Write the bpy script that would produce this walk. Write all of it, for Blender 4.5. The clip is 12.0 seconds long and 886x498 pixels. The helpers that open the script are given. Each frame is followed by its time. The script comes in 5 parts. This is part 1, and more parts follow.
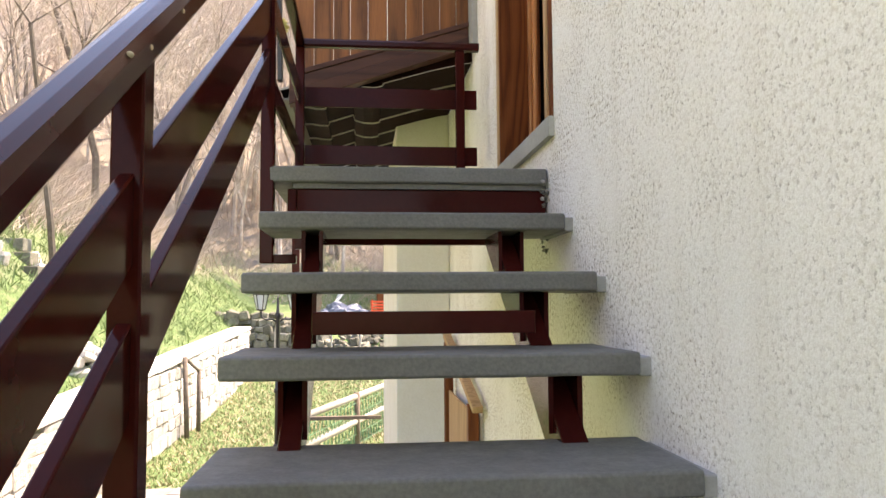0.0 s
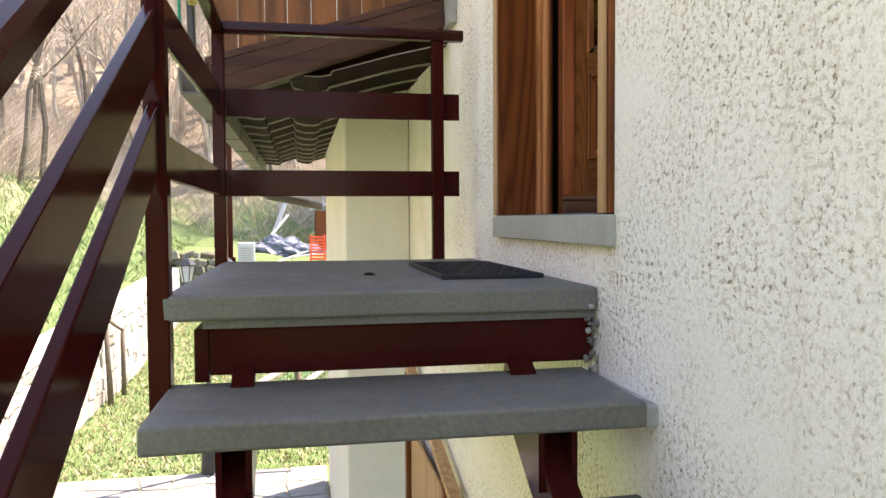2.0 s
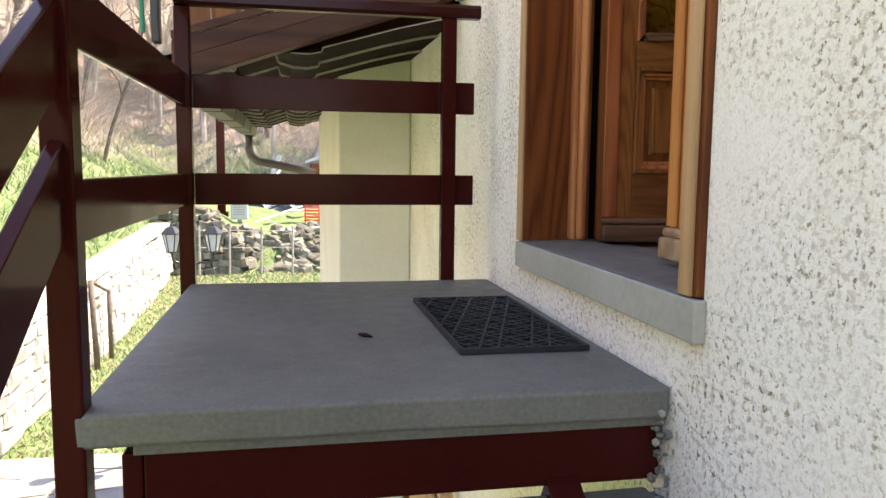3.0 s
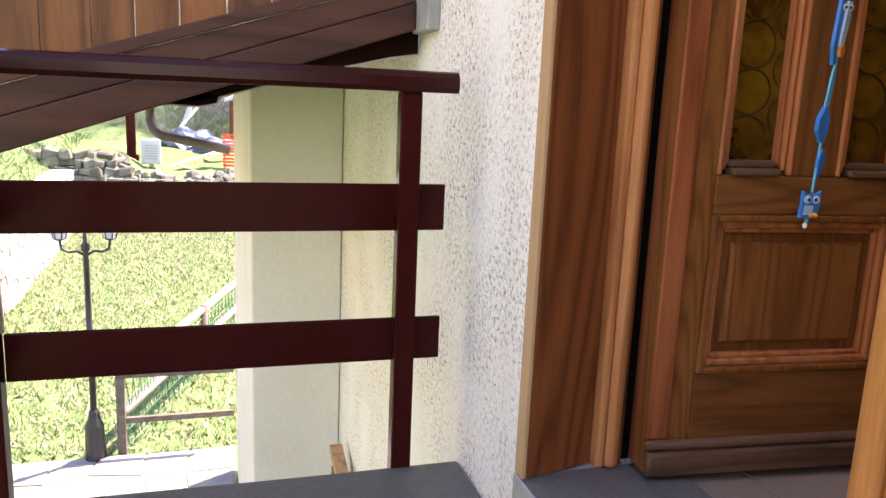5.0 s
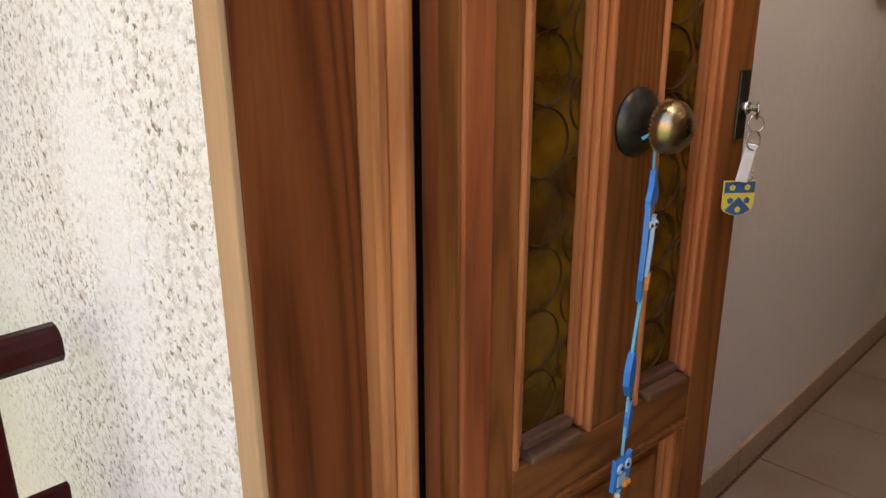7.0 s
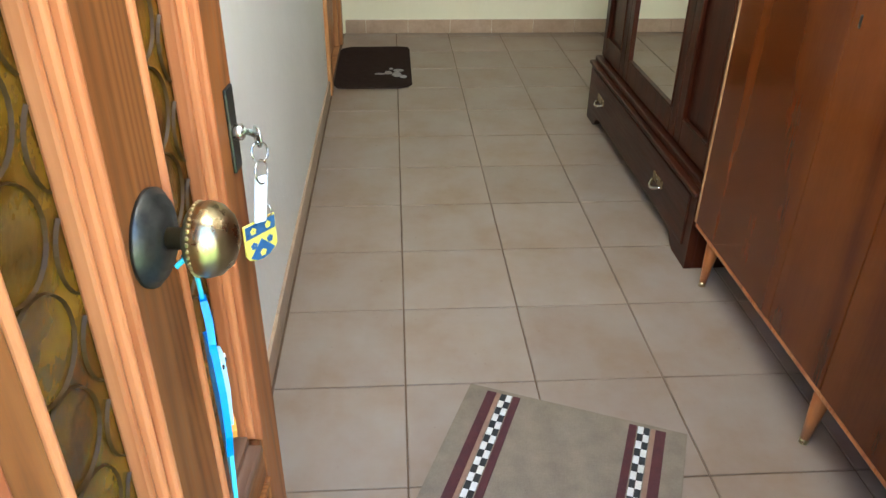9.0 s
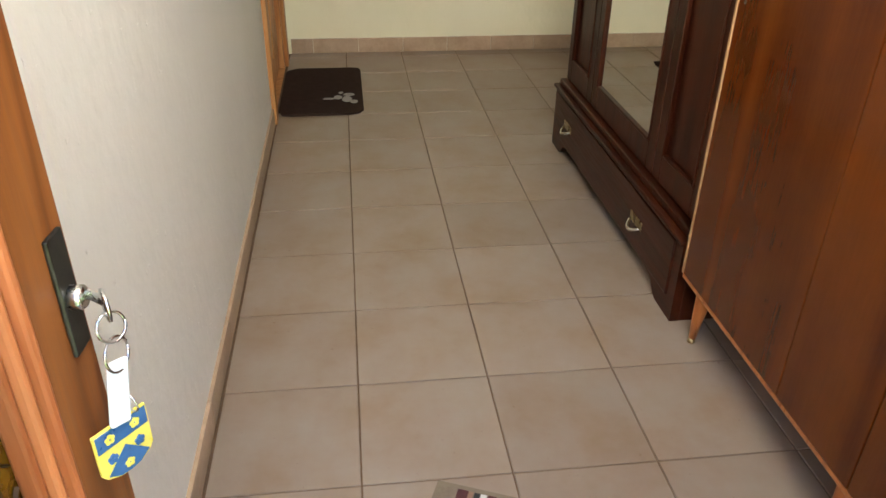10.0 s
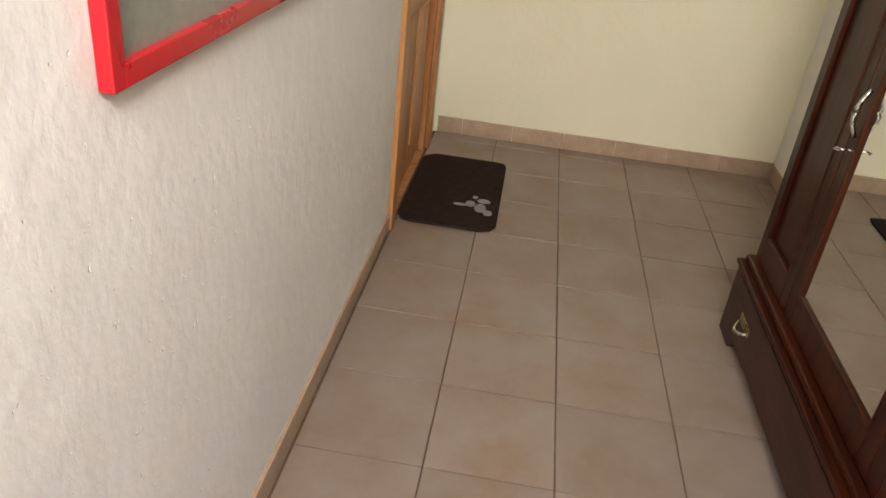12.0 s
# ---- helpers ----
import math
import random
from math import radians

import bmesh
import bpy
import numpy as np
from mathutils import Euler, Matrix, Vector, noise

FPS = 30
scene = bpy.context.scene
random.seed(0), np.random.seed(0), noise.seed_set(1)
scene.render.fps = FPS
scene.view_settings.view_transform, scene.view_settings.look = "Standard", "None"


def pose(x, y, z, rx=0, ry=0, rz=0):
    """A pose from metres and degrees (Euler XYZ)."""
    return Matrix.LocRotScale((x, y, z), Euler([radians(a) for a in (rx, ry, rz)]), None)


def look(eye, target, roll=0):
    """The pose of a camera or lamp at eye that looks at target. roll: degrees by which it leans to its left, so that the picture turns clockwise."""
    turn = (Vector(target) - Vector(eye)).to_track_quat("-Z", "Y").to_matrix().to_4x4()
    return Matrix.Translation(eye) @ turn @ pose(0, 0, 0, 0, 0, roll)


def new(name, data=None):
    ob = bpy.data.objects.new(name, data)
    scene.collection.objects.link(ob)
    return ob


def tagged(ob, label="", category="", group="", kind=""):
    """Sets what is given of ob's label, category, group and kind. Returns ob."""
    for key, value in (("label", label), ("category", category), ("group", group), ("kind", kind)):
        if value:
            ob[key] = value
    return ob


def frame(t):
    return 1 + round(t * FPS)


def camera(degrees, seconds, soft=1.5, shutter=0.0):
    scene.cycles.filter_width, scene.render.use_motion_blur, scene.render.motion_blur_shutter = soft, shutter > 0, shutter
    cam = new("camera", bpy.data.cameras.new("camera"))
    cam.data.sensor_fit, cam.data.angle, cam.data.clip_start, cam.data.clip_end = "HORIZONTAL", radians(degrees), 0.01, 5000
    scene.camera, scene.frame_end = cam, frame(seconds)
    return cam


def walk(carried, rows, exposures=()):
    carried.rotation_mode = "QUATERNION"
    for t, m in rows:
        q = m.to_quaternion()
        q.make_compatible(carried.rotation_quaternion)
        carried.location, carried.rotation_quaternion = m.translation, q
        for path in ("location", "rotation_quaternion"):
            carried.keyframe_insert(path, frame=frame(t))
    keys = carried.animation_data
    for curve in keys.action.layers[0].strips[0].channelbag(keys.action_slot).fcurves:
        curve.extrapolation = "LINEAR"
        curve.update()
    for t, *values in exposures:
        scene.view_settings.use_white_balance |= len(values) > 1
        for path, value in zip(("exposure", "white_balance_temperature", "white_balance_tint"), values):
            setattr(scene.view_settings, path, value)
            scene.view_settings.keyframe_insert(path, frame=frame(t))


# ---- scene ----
cam = camera(60.9, 12.0)
PATH = [
    (0, (-0.643, -2.553, -0.466), (-0.433, -0.569, -0.323), -0.4),
    (0.5, (-0.725, -2.33, -0.321), (-0.476, -0.349, -0.196), 0.0),
    (1, (-0.69, -2.13, -0.205), (-0.352, -0.16, -0.163), -0.2),
    (1.5, (-0.691, -1.853, -0.034), (-0.383, 0.123, -0.004), -0.0),
    (2, (-0.674, -1.633, 0.157), (-0.303, 0.331, 0.077), -0.3),
    (2.5, (-0.626, -1.398, 0.284), (-0.236, 0.554, 0.093), 0.4),
    (2.7, (-0.632, -1.308, 0.321), (-0.252, 0.645, 0.117), 0.6),
    (4.3, (-0.551, -0.557, 0.588), (-0.069, 1.351, 0.234), 1.6),
    (4.5, (-0.529, -0.502, 0.647), (0.037, 1.37, 0.228), 3.0),
    (5, (-0.533, -0.291, 0.829), (0.035, 1.587, 0.444), 2.4),
    (5.5, (-0.535, -0.117, 0.952), (0.186, 1.669, 0.413), 1.7),
    (6, (-0.486, 0.01, 1.061), (0.504, 1.611, 0.386), 2.0),
    (6.3, (-0.413, 0.139, 1.114), (0.663, 1.703, 0.485), 2.0),
    (6.5, (-0.363, 0.193, 1.191), (0.757, 1.732, 0.578), 1.6),
    (7, (-0.307, 0.345, 1.261), (1.039, 1.683, 0.63), -0.2),
    (7.5, (-0.258, 0.462, 1.406), (1.313, 1.452, 0.664), -1.5),
    (7.7, (-0.208, 0.475, 1.413), (1.415, 1.35, 0.637), -1.1),
    (9.3, (0.03, 0.625, 1.424), (1.726, 0.379, 0.393), 1.7),
    (9.5, (0.103, 0.607, 1.42), (1.796, 0.33, 0.392), 2.2),
    (10, (0.26, 0.588, 1.412), (1.978, 0.366, 0.412), 0.9),
    (10.5, (0.489, 0.625, 1.414), (2.241, 0.455, 0.466), 1.2),
    (11, (0.623, 0.633, 1.532), (2.369, 0.466, 0.571), 2.6),
    (11.5, (0.79, 0.59, 1.532), (2.541, 0.561, 0.565), 3.3),
    (12, (1.034, 0.496, 1.544), (2.781, 0.647, 0.582), 6.5),
]

# exposure follows the clip's camera from the bright yard into the hallway
EXPOSURES = [(0, 2.48, 8600, 26), (2.5, 2.53, 8200, 22), (4.5, 2.7, 8000, 32), (5.0, 2.8, 7600, 31), (5.5, 2.8, 7500, 30), (6.0, 2.8, 7500, 31), (7.0, 2.78, 7800, 28), (7.7, 3.05, 8000, 26), (9.3, 4.75, 5500, 0), (10.0, 4.5, 6500, 8), (10.5, 4.45, 7000, 11), (11.0, 4.5, 6900, 12), (12, 4.65, 6400, 14)]
walk(cam, [(t, look(eye, target, roll)) for t, eye, target, roll in PATH], EXPOSURES)

# ---- light ----
SUN_ELEV, SUN_DIR = 60.0, Vector((0.86, 0.50, 0)).normalized()
world = bpy.data.worlds.new("world")
scene.world = world
world.use_nodes = True
wn = world.node_tree
sky = wn.nodes.new("ShaderNodeTexSky")
sky.sky_type, sky.sun_disc = "NISHITA", False
sky.sun_elevation = radians(SUN_ELEV)
sky.dust_density, sky.ozone_density = 0.3, 1.5
sky.sun_rotation = math.atan2(SUN_DIR.x, SUN_DIR.y)
wn.links.new(sky.outputs[0], wn.nodes["Background"].inputs[0])
wn.nodes["Background"].inputs[1].default_value = 0.15
sun = new("sun", bpy.data.lights.new("sun", "SUN"))
sun.data.energy, sun.data.angle, sun.data.color = 3.4, radians(0.5), (1.0, 0.95, 0.86)
to_sun = Vector((SUN_DIR.x * math.cos(radians(SUN_ELEV)), SUN_DIR.y * math.cos(radians(SUN_ELEV)), math.sin(radians(SUN_ELEV))))
sun.matrix_world = look(to_sun * 40, (0, 0, 0))


# ---- materials ----
def mat(name, build):
    m = bpy.data.materials.new(name)
    m.use_nodes = True
    nt = m.node_tree
    b = nt.nodes["Principled BSDF"]
    build(nt, b)
    return m


def node(nt, kind, **kw):
    n = nt.nodes.new("ShaderNode" + kind)
    for k, v in kw.items():
        n.inputs[k.replace("_", " ")].default_value = v
    return n


def coords(nt, scale=(1, 1, 1), world_space=True):
    if world_space:
        c = node(nt, "NewGeometry").outputs["Position"]
    else:
        c = node(nt, "TexCoord").outputs["Object"]
    mp = node(nt, "Mapping")
    mp.inputs["Scale"].default_value = scale
    nt.links.new(c, mp.inputs["Vector"])
    return mp.outputs["Vector"]


def noise_tex(nt, vec, scale, detail=4.0, rough=0.55):
    n = node(nt, "TexNoise", Scale=scale, Detail=detail, Roughness=rough)
    nt.links.new(vec, n.inputs["Vector"])
    return n.outputs["Fac"]


def ramp(nt, fac, stops):
    r = node(nt, "ValToRGB")
    e = r.color_ramp.elements
    while len(e) < len(stops):
        e.new(0.5)
    for i, (p, c) in enumerate(stops):
        e[i].position, e[i].color = p, (*c, 1) if len(c) == 3 else c
    nt.links.new(fac, r.inputs["Fac"])
    return r.outputs["Color"]


def mix(nt, fac, a, b, mode="MIX"):
    m = nt.nodes.new("ShaderNodeMix")
    m.data_type, m.blend_type = "RGBA", mode
    put(nt, m.inputs[0], fac)
    put(nt, m.inputs[6], a)
    put(nt, m.inputs[7], b)
    return m.outputs[2]


def put(nt, sock, v):
    if isinstance(v, bpy.types.NodeSocket):
        nt.links.new(v, sock)
    elif isinstance(v, tuple) and len(v) == 3:
        sock.default_value = (*v, 1)
    else:
        sock.default_value = v


def bump(nt, b, height, strength=0.3, dist=0.01, chain=None):
    n = node(nt, "Bump", Strength=strength, Distance=dist)
    nt.links.new(height, n.inputs["Height"])
    if chain is not None:
        nt.links.new(chain, n.inputs["Normal"])
    nt.links.new(n.outputs["Normal"], b.inputs["Normal"])
    return n.outputs["Normal"]


def rand(nt):
    return node(nt, "ObjectInfo").outputs["Random"]


def simple(name, dark, light, scale=8.0, rough=0.6, bumpy=0.15, dist=0.004, metal=0.0, stretch=(1, 1, 1), vary=0.0, fine=60.0, object_space=False, coat=0.0, spec=0.5):
    """A two-scale mottled surface."""
    def build(nt, b):
        v = coords(nt, stretch, not object_space)
        n1 = noise_tex(nt, v, scale, 5)
        n2 = noise_tex(nt, v, fine, 3)
        c1 = ramp(nt, n1, [(0.3, dark), (0.7, light)])
        c2 = mix(nt, 0.35, c1, ramp(nt, n2, [(0.3, dark), (0.7, light)]))
        if vary:
            c2 = mix(nt, 1.0, c2, ramp(nt, rand(nt), [(0.0, (1 - vary,) * 3), (1.0, (1 + vary * 0.5,) * 3)]), "MULTIPLY")
        put(nt, b.inputs["Base Color"], c2)
        put(nt, b.inputs["Roughness"], ramp(nt, n1, [(0.2, (max(rough - 0.1, 0.03),) * 3), (0.8, (min(rough + 0.1, 1),) * 3)]))
        b.inputs["Metallic"].default_value = metal
        b.inputs["Coat Weight"].default_value = coat
        b.inputs["Specular IOR Level"].default_value = spec
        if bumpy:
            bump(nt, b, n2, bumpy, dist)
    return mat(name, build)


def wood(name, dark, mid, light, axis="z", rough=0.45, ring=9.0, coat=0.0, object_space=False, vary=0.15, bumpy=0.12, grain=0.68, spec=0.22, streak=0.22, rings=40.0):
    """Stained timber with long grain along one axis."""
    def build(nt, b):
        st = {"x": (0.06, 1, 1), "y": (1, 0.06, 1), "z": (1, 1, 0.06)}[axis]
        v = coords(nt, st, not object_space)
        rnd = rand(nt)
        off = node(nt, "VectorMath")
        off.operation = "ADD"
        comb = node(nt, "CombineXYZ")
        sc = node(nt, "Math")
        sc.operation = "MULTIPLY"
        nt.links.new(rnd, sc.inputs[0])
        sc.inputs[1].default_value = 7.0
        for k in range(3):
            nt.links.new(sc.outputs[0], comb.inputs[k])
        nt.links.new(v, off.inputs[0])
        nt.links.new(comb.outputs[0], off.inputs[1])
        w = off.outputs[0]
        big = noise_tex(nt, w, ring, 2)
        wave = node(nt, "Math")
        wave.operation = "MULTIPLY"
        nt.links.new(big, wave.inputs[0])
        wave.inputs[1].default_value = rings
        sn = node(nt, "Math")
        sn.operation = "SINE"
        nt.links.new(wave.outputs[0], sn.inputs[0])
        half = node(nt, "MapRange")
        nt.links.new(sn.outputs[0], half.inputs["Value"])
        half.inputs["From Min"].default_value = -1
        fine = noise_tex(nt, w, 160.0, 3)
        blot = noise_tex(nt, coords(nt, (1, 1, 1), not object_space), 6.0, 3)
        c = mix(nt, grain, ramp(nt, blot, [(0.3, mid), (0.7, light)]), ramp(nt, half.outputs[0], [(0.0, dark), (0.30, mid), (1.0, light)]))
        c = mix(nt, streak, c, ramp(nt, fine, [(0.35, dark), (0.65, light)]))
        if vary:
            c = mix(nt, 1.0, c, ramp(nt, rnd, [(0.0, (1 - vary,) * 3), (1.0, (1 + vary,) * 3)]), "MULTIPLY")
        put(nt, b.inputs["Base Color"], c)
        put(nt, b.inputs["Roughness"], ramp(nt, fine, [(0.2, (rough - 0.36 * streak,) * 3), (0.8, (rough + 0.54 * streak,) * 3)]))
        b.inputs["Specular IOR Level"].default_value = spec
        b.inputs["Coat Weight"].default_value = coat
        b.inputs["Coat Roughness"].default_value = 0.08
        bump(nt, b, fine, bumpy, 0.002)
    return mat(name, build)


def roughcast(nt, b):
    """Cream roughcast plaster: clotted grit with dark pits and grey weathering."""
    v = coords(nt)
    big = noise_tex(nt, v, 1.3, 4)
    grit = noise_tex(nt, v, 85.0, 3, 0.62)
    fine = noise_tex(nt, v, 210.0, 3, 0.6)
    clot = noise_tex(nt, coords(nt, (1.0, 0.9, 1.05)), 78.0, 4, 0.7)
    streak = noise_tex(nt, coords(nt, (3, 3, 0.35)), 1.6, 4)
    base = ramp(nt, big, [(0.3, (0.83, 0.775, 0.675)), (0.7, (0.88, 0.845, 0.785))])
    base = mix(nt, ramp(nt, streak, [(0.52, (0, 0, 0)), (0.75, (0.5, 0.5, 0.5))]), base, (0.66, 0.59, 0.47))
    base = mix(nt, 0.3, base, ramp(nt, fine, [(0.36, (0.62, 0.56, 0.47)), (0.56, (0.92, 0.89, 0.83))]))
    # low values of grit and clot noise are coloured darker
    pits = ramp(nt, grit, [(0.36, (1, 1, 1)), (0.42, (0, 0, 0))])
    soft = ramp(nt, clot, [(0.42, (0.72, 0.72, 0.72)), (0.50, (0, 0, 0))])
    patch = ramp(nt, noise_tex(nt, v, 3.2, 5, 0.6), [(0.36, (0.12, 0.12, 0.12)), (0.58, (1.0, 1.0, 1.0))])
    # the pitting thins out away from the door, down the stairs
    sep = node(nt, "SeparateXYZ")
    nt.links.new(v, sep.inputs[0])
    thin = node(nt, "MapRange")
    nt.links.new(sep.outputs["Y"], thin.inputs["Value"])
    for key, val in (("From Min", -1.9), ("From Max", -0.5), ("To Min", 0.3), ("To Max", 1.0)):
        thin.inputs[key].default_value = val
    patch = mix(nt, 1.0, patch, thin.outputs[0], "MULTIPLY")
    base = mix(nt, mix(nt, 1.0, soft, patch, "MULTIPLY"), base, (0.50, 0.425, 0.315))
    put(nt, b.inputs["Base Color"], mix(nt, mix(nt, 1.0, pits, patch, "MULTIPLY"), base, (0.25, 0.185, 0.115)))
    b.inputs["Roughness"].default_value = 0.95
    n = bump(nt, b, grit, 0.55, 0.005)
    bump(nt, b, fine, 0.4, 0.002, n)


def interior_plaster(c1, c2):
    def build(nt, b):
        v = coords(nt)
        n1, n2 = noise_tex(nt, v, 1.2, 4), noise_tex(nt, coords(nt, (1, 1, 0.8)), 38.0, 4)
        put(nt, b.inputs["Base Color"], ramp(nt, n1, [(0.3, c1), (0.7, c2)]))
        b.inputs["Roughness"].default_value = 0.75
        n = bump(nt, b, noise_tex(nt, v, 9.0, 3), 0.45, 0.012)
        n = bump(nt, b, n2, 0.45, 0.005, n)
        # scattered small holes
        bump(nt, b, ramp(nt, noise_tex(nt, v, 55.0, 2), [(0.24, (0, 0, 0)), (0.28, (1, 1, 1))]), 0.7, 0.004, n)
    return build


def slab_stone(nt, b):
    v = coords(nt)
    n1, n2, n3 = noise_tex(nt, v, 3.0, 5), noise_tex(nt, v, 120.0, 3), noise_tex(nt, v, 18.0, 5, 0.7)
    c = ramp(nt, n1, [(0.3, (0.092, 0.088, 0.076)), (0.7, (0.150, 0.143, 0.124))])
    c = mix(nt, ramp(nt, n3, [(0.58, (0, 0, 0)), (0.75, (0.5, 0.5, 0.5))]), c, (0.10, 0.09, 0.075))
    c = mix(nt, 0.3, c, ramp(nt, n2, [(0.35, (0.08, 0.076, 0.066)), (0.65, (0.19, 0.182, 0.158))]))
    put(nt, b.inputs["Base Color"], c)
    put(nt, b.inputs["Roughness"], ramp(nt, n3, [(0.3, (0.5,) * 3), (0.7, (0.72,) * 3)]))
    bump(nt, b, n2, 0.25, 0.002)


def floor_tile(nt, b):
    v = coords(nt)
    n1, n2 = noise_tex(nt, v, 5.0, 4, 0.6), noise_tex(nt, v, 90.0, 3)
    c = ramp(nt, n1, [(0.25, (0.232, 0.158, 0.100)), (0.5, (0.268, 0.205, 0.158)), (0.75, (0.29, 0.24, 0.20))])
    c = mix(nt, 1.0, c, ramp(nt, rand(nt), [(0.0, (0.93, 0.92, 0.9)), (1.0, (1.05, 1.04, 1.02))]), "MULTIPLY")
    put(nt, b.inputs["Base Color"], c)
    put(nt, b.inputs["Roughness"], ramp(nt, n2, [(0.2, (0.26,) * 3), (0.8, (0.38,) * 3)]))
    bump(nt, b, n2, 0.06, 0.001)
    b.inputs["Specular IOR Level"].default_value = 0.4


def lawn(nt, b):
    v = coords(nt)
    n1, n2, n3 = noise_tex(nt, v, 0.5, 5), noise_tex(nt, v, 9.0, 5, 0.7), noise_tex(nt, v, 55.0, 3)
    green = ramp(nt, n2, [(0.3, (0.058, 0.120, 0.032)), (0.6, (0.115, 0.180, 0.064)), (0.8, (0.21, 0.235, 0.135))])
    dry = ramp(nt, n3, [(0.3, (0.15, 0.12, 0.075)), (0.7, (0.28, 0.24, 0.16))])
    low = mix(nt, ramp(nt, n2, [(0.52, (0, 0, 0)), (0.72, (0.8, 0.8, 0.8))]), green, dry)
    # grass gives way to dead bracken and leaf litter up the hillside
    wood_floor = ramp(nt, n3, [(0.3, (0.14, 0.115, 0.085)), (0.7, (0.37, 0.315, 0.25))])
    sep = node(nt, "SeparateXYZ")
    nt.links.new(node(nt, "NewGeometry").outputs["Position"], sep.inputs[0])
    add = node(nt, "Math")
    add.operation = "MULTIPLY_ADD"
    nt.links.new(n1, add.inputs[0])
    add.inputs[1].default_value = 5.0
    nt.links.new(sep.outputs["Z"], add.inputs[2])
    mr = node(nt, "MapRange")
    nt.links.new(add.outputs[0], mr.inputs["Value"])
    mr.inputs["From Min"].default_value, mr.inputs["From Max"].default_value = 2.6, 4.2
    put(nt, b.inputs["Base Color"], mix(nt, mr.outputs[0], low, wood_floor))
    b.inputs["Roughness"].default_value = 0.95
    n = bump(nt, b, n2, 0.6, 0.05)
    bump(nt, b, n3, 0.6, 0.02, n)


def bullseye_glass(nt, b):
    v = coords(nt, (1, 1, 1), False)
    put(nt, b.inputs["Base Color"], ramp(nt, noise_tex(nt, v, 16.0, 3), [(0.35, (0.085, 0.030, 0.003)), (0.65, (0.24, 0.115, 0.008))]))
    b.inputs["Roughness"].default_value = 0.22
    b.inputs["Transmission Weight"].default_value = 0.35
    b.inputs["IOR"].default_value = 1.5
    b.inputs["Specular IOR Level"].default_value = 0.3
    bump(nt, b, noise_tex(nt, v, 60.0, 2), 0.4, 0.003)


def mirror_glass(nt, b):
    put(nt, b.inputs["Base Color"], (0.86, 0.88, 0.84))
    b.inputs["Metallic"].default_value, b.inputs["Roughness"].default_value = 1.0, 0.015


M = {}
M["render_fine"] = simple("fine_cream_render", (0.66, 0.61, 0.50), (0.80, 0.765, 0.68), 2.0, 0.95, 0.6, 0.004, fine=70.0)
M["roughcast"] = mat("roughcast_plaster", roughcast)
M["wall_in"] = mat("hall_plaster", interior_plaster((0.78, 0.755, 0.70), (0.85, 0.825, 0.775)))
M["wall_end"] = mat("end_wall_plaster", interior_plaster((0.83, 0.785, 0.56), (0.87, 0.83, 0.63)))
M["ceiling"] = mat("ceiling_plaster", interior_plaster((0.78, 0.76, 0.72), (0.82, 0.80, 0.77)))
M["slab"] = mat("grey_slab_stone", slab_stone)
M["sill"] = simple("pale_sill_stone", (0.30, 0.29, 0.25), (0.42, 0.41, 0.36), 6, 0.65, 0.2)
M["mortar"] = simple("cement", (0.25, 0.24, 0.21), (0.36, 0.34, 0.30), 20, 0.9, 0.5)
M["paint"] = simple("brown_gloss_paint", (0.034, 0.0050, 0.0038), (0.050, 0.0080, 0.0060), 5, 0.15, 0.03, 0.001, spec=0.06)
M["paint_rail"] = simple("handrail_gloss_paint", (0.027, 0.0048, 0.0040), (0.040, 0.0078, 0.006), 5, 0.14, 0.03, 0.001, spec=0.13)
M["chip"] = simple("bare_primer", (0.32, 0.27, 0.16), (0.45, 0.40, 0.26), 30, 0.8)
M["lining"] = wood("dark_larch", (0.085, 0.019, 0.005), (0.170, 0.043, 0.011), (0.235, 0.068, 0.019), "z", 0.5, 4.0, bumpy=0.3, grain=0.8, rings=170.0)
M["trim"] = wood("honey_trim", (0.30, 0.090, 0.026), (0.52, 0.190, 0.062), (0.62, 0.26, 0.10), "z", 0.45)
M["edge"] = wood("weathered_edge", (0.26, 0.135, 0.062), (0.40, 0.225, 0.105), (0.48, 0.29, 0.15), "z", 0.6)
M["leaf"] = wood("door_chestnut", (0.075, 0.020, 0.005), (0.205, 0.066, 0.016), (0.290, 0.104, 0.029), "z", 0.42, 5.0, vary=0.1, grain=0.5, rings=150.0)
M["leaf_h"] = wood("door_chestnut_rail", (0.062, 0.018, 0.005), (0.185, 0.060, 0.015), (0.265, 0.098, 0.029), "x", 0.45, 5.0, vary=0.1, bumpy=0.3, grain=0.5, rings=150.0)
M["leaf_worn"] = wood("door_worn_foot", (0.045, 0.018, 0.009), (0.115, 0.052, 0.026), (0.18, 0.095, 0.055), "x", 0.6, 8.0, vary=0.1, bumpy=0.4)
M["leaf_red"] = wood("door_red_edge", (0.16, 0.034, 0.010), (0.32, 0.078, 0.025), (0.44, 0.135, 0.05), "z", 0.4, vary=0.05)
# right leaf's wood: sky light on its outer face is put into the colour
M["leaf_pale"] = wood("door_skylit", (0.24, 0.070, 0.014), (0.52, 0.190, 0.048), (0.70, 0.31, 0.10), "z", 0.5, 4.0, vary=0.10, bumpy=0.35, grain=0.8)
M["leaf_pale_foot"] = wood("door_bare_foot", (0.20, 0.11, 0.055), (0.36, 0.215, 0.12), (0.50, 0.34, 0.21), "x", 0.65, 6.0, vary=0.08, bumpy=0.4)
M["mould"] = wood("door_moulding", (0.26, 0.070, 0.021), (0.43, 0.138, 0.047), (0.54, 0.20, 0.075), "z", 0.4, vary=0.05)
M["glass"] = mat("amber_bullseye_glass", bullseye_glass)
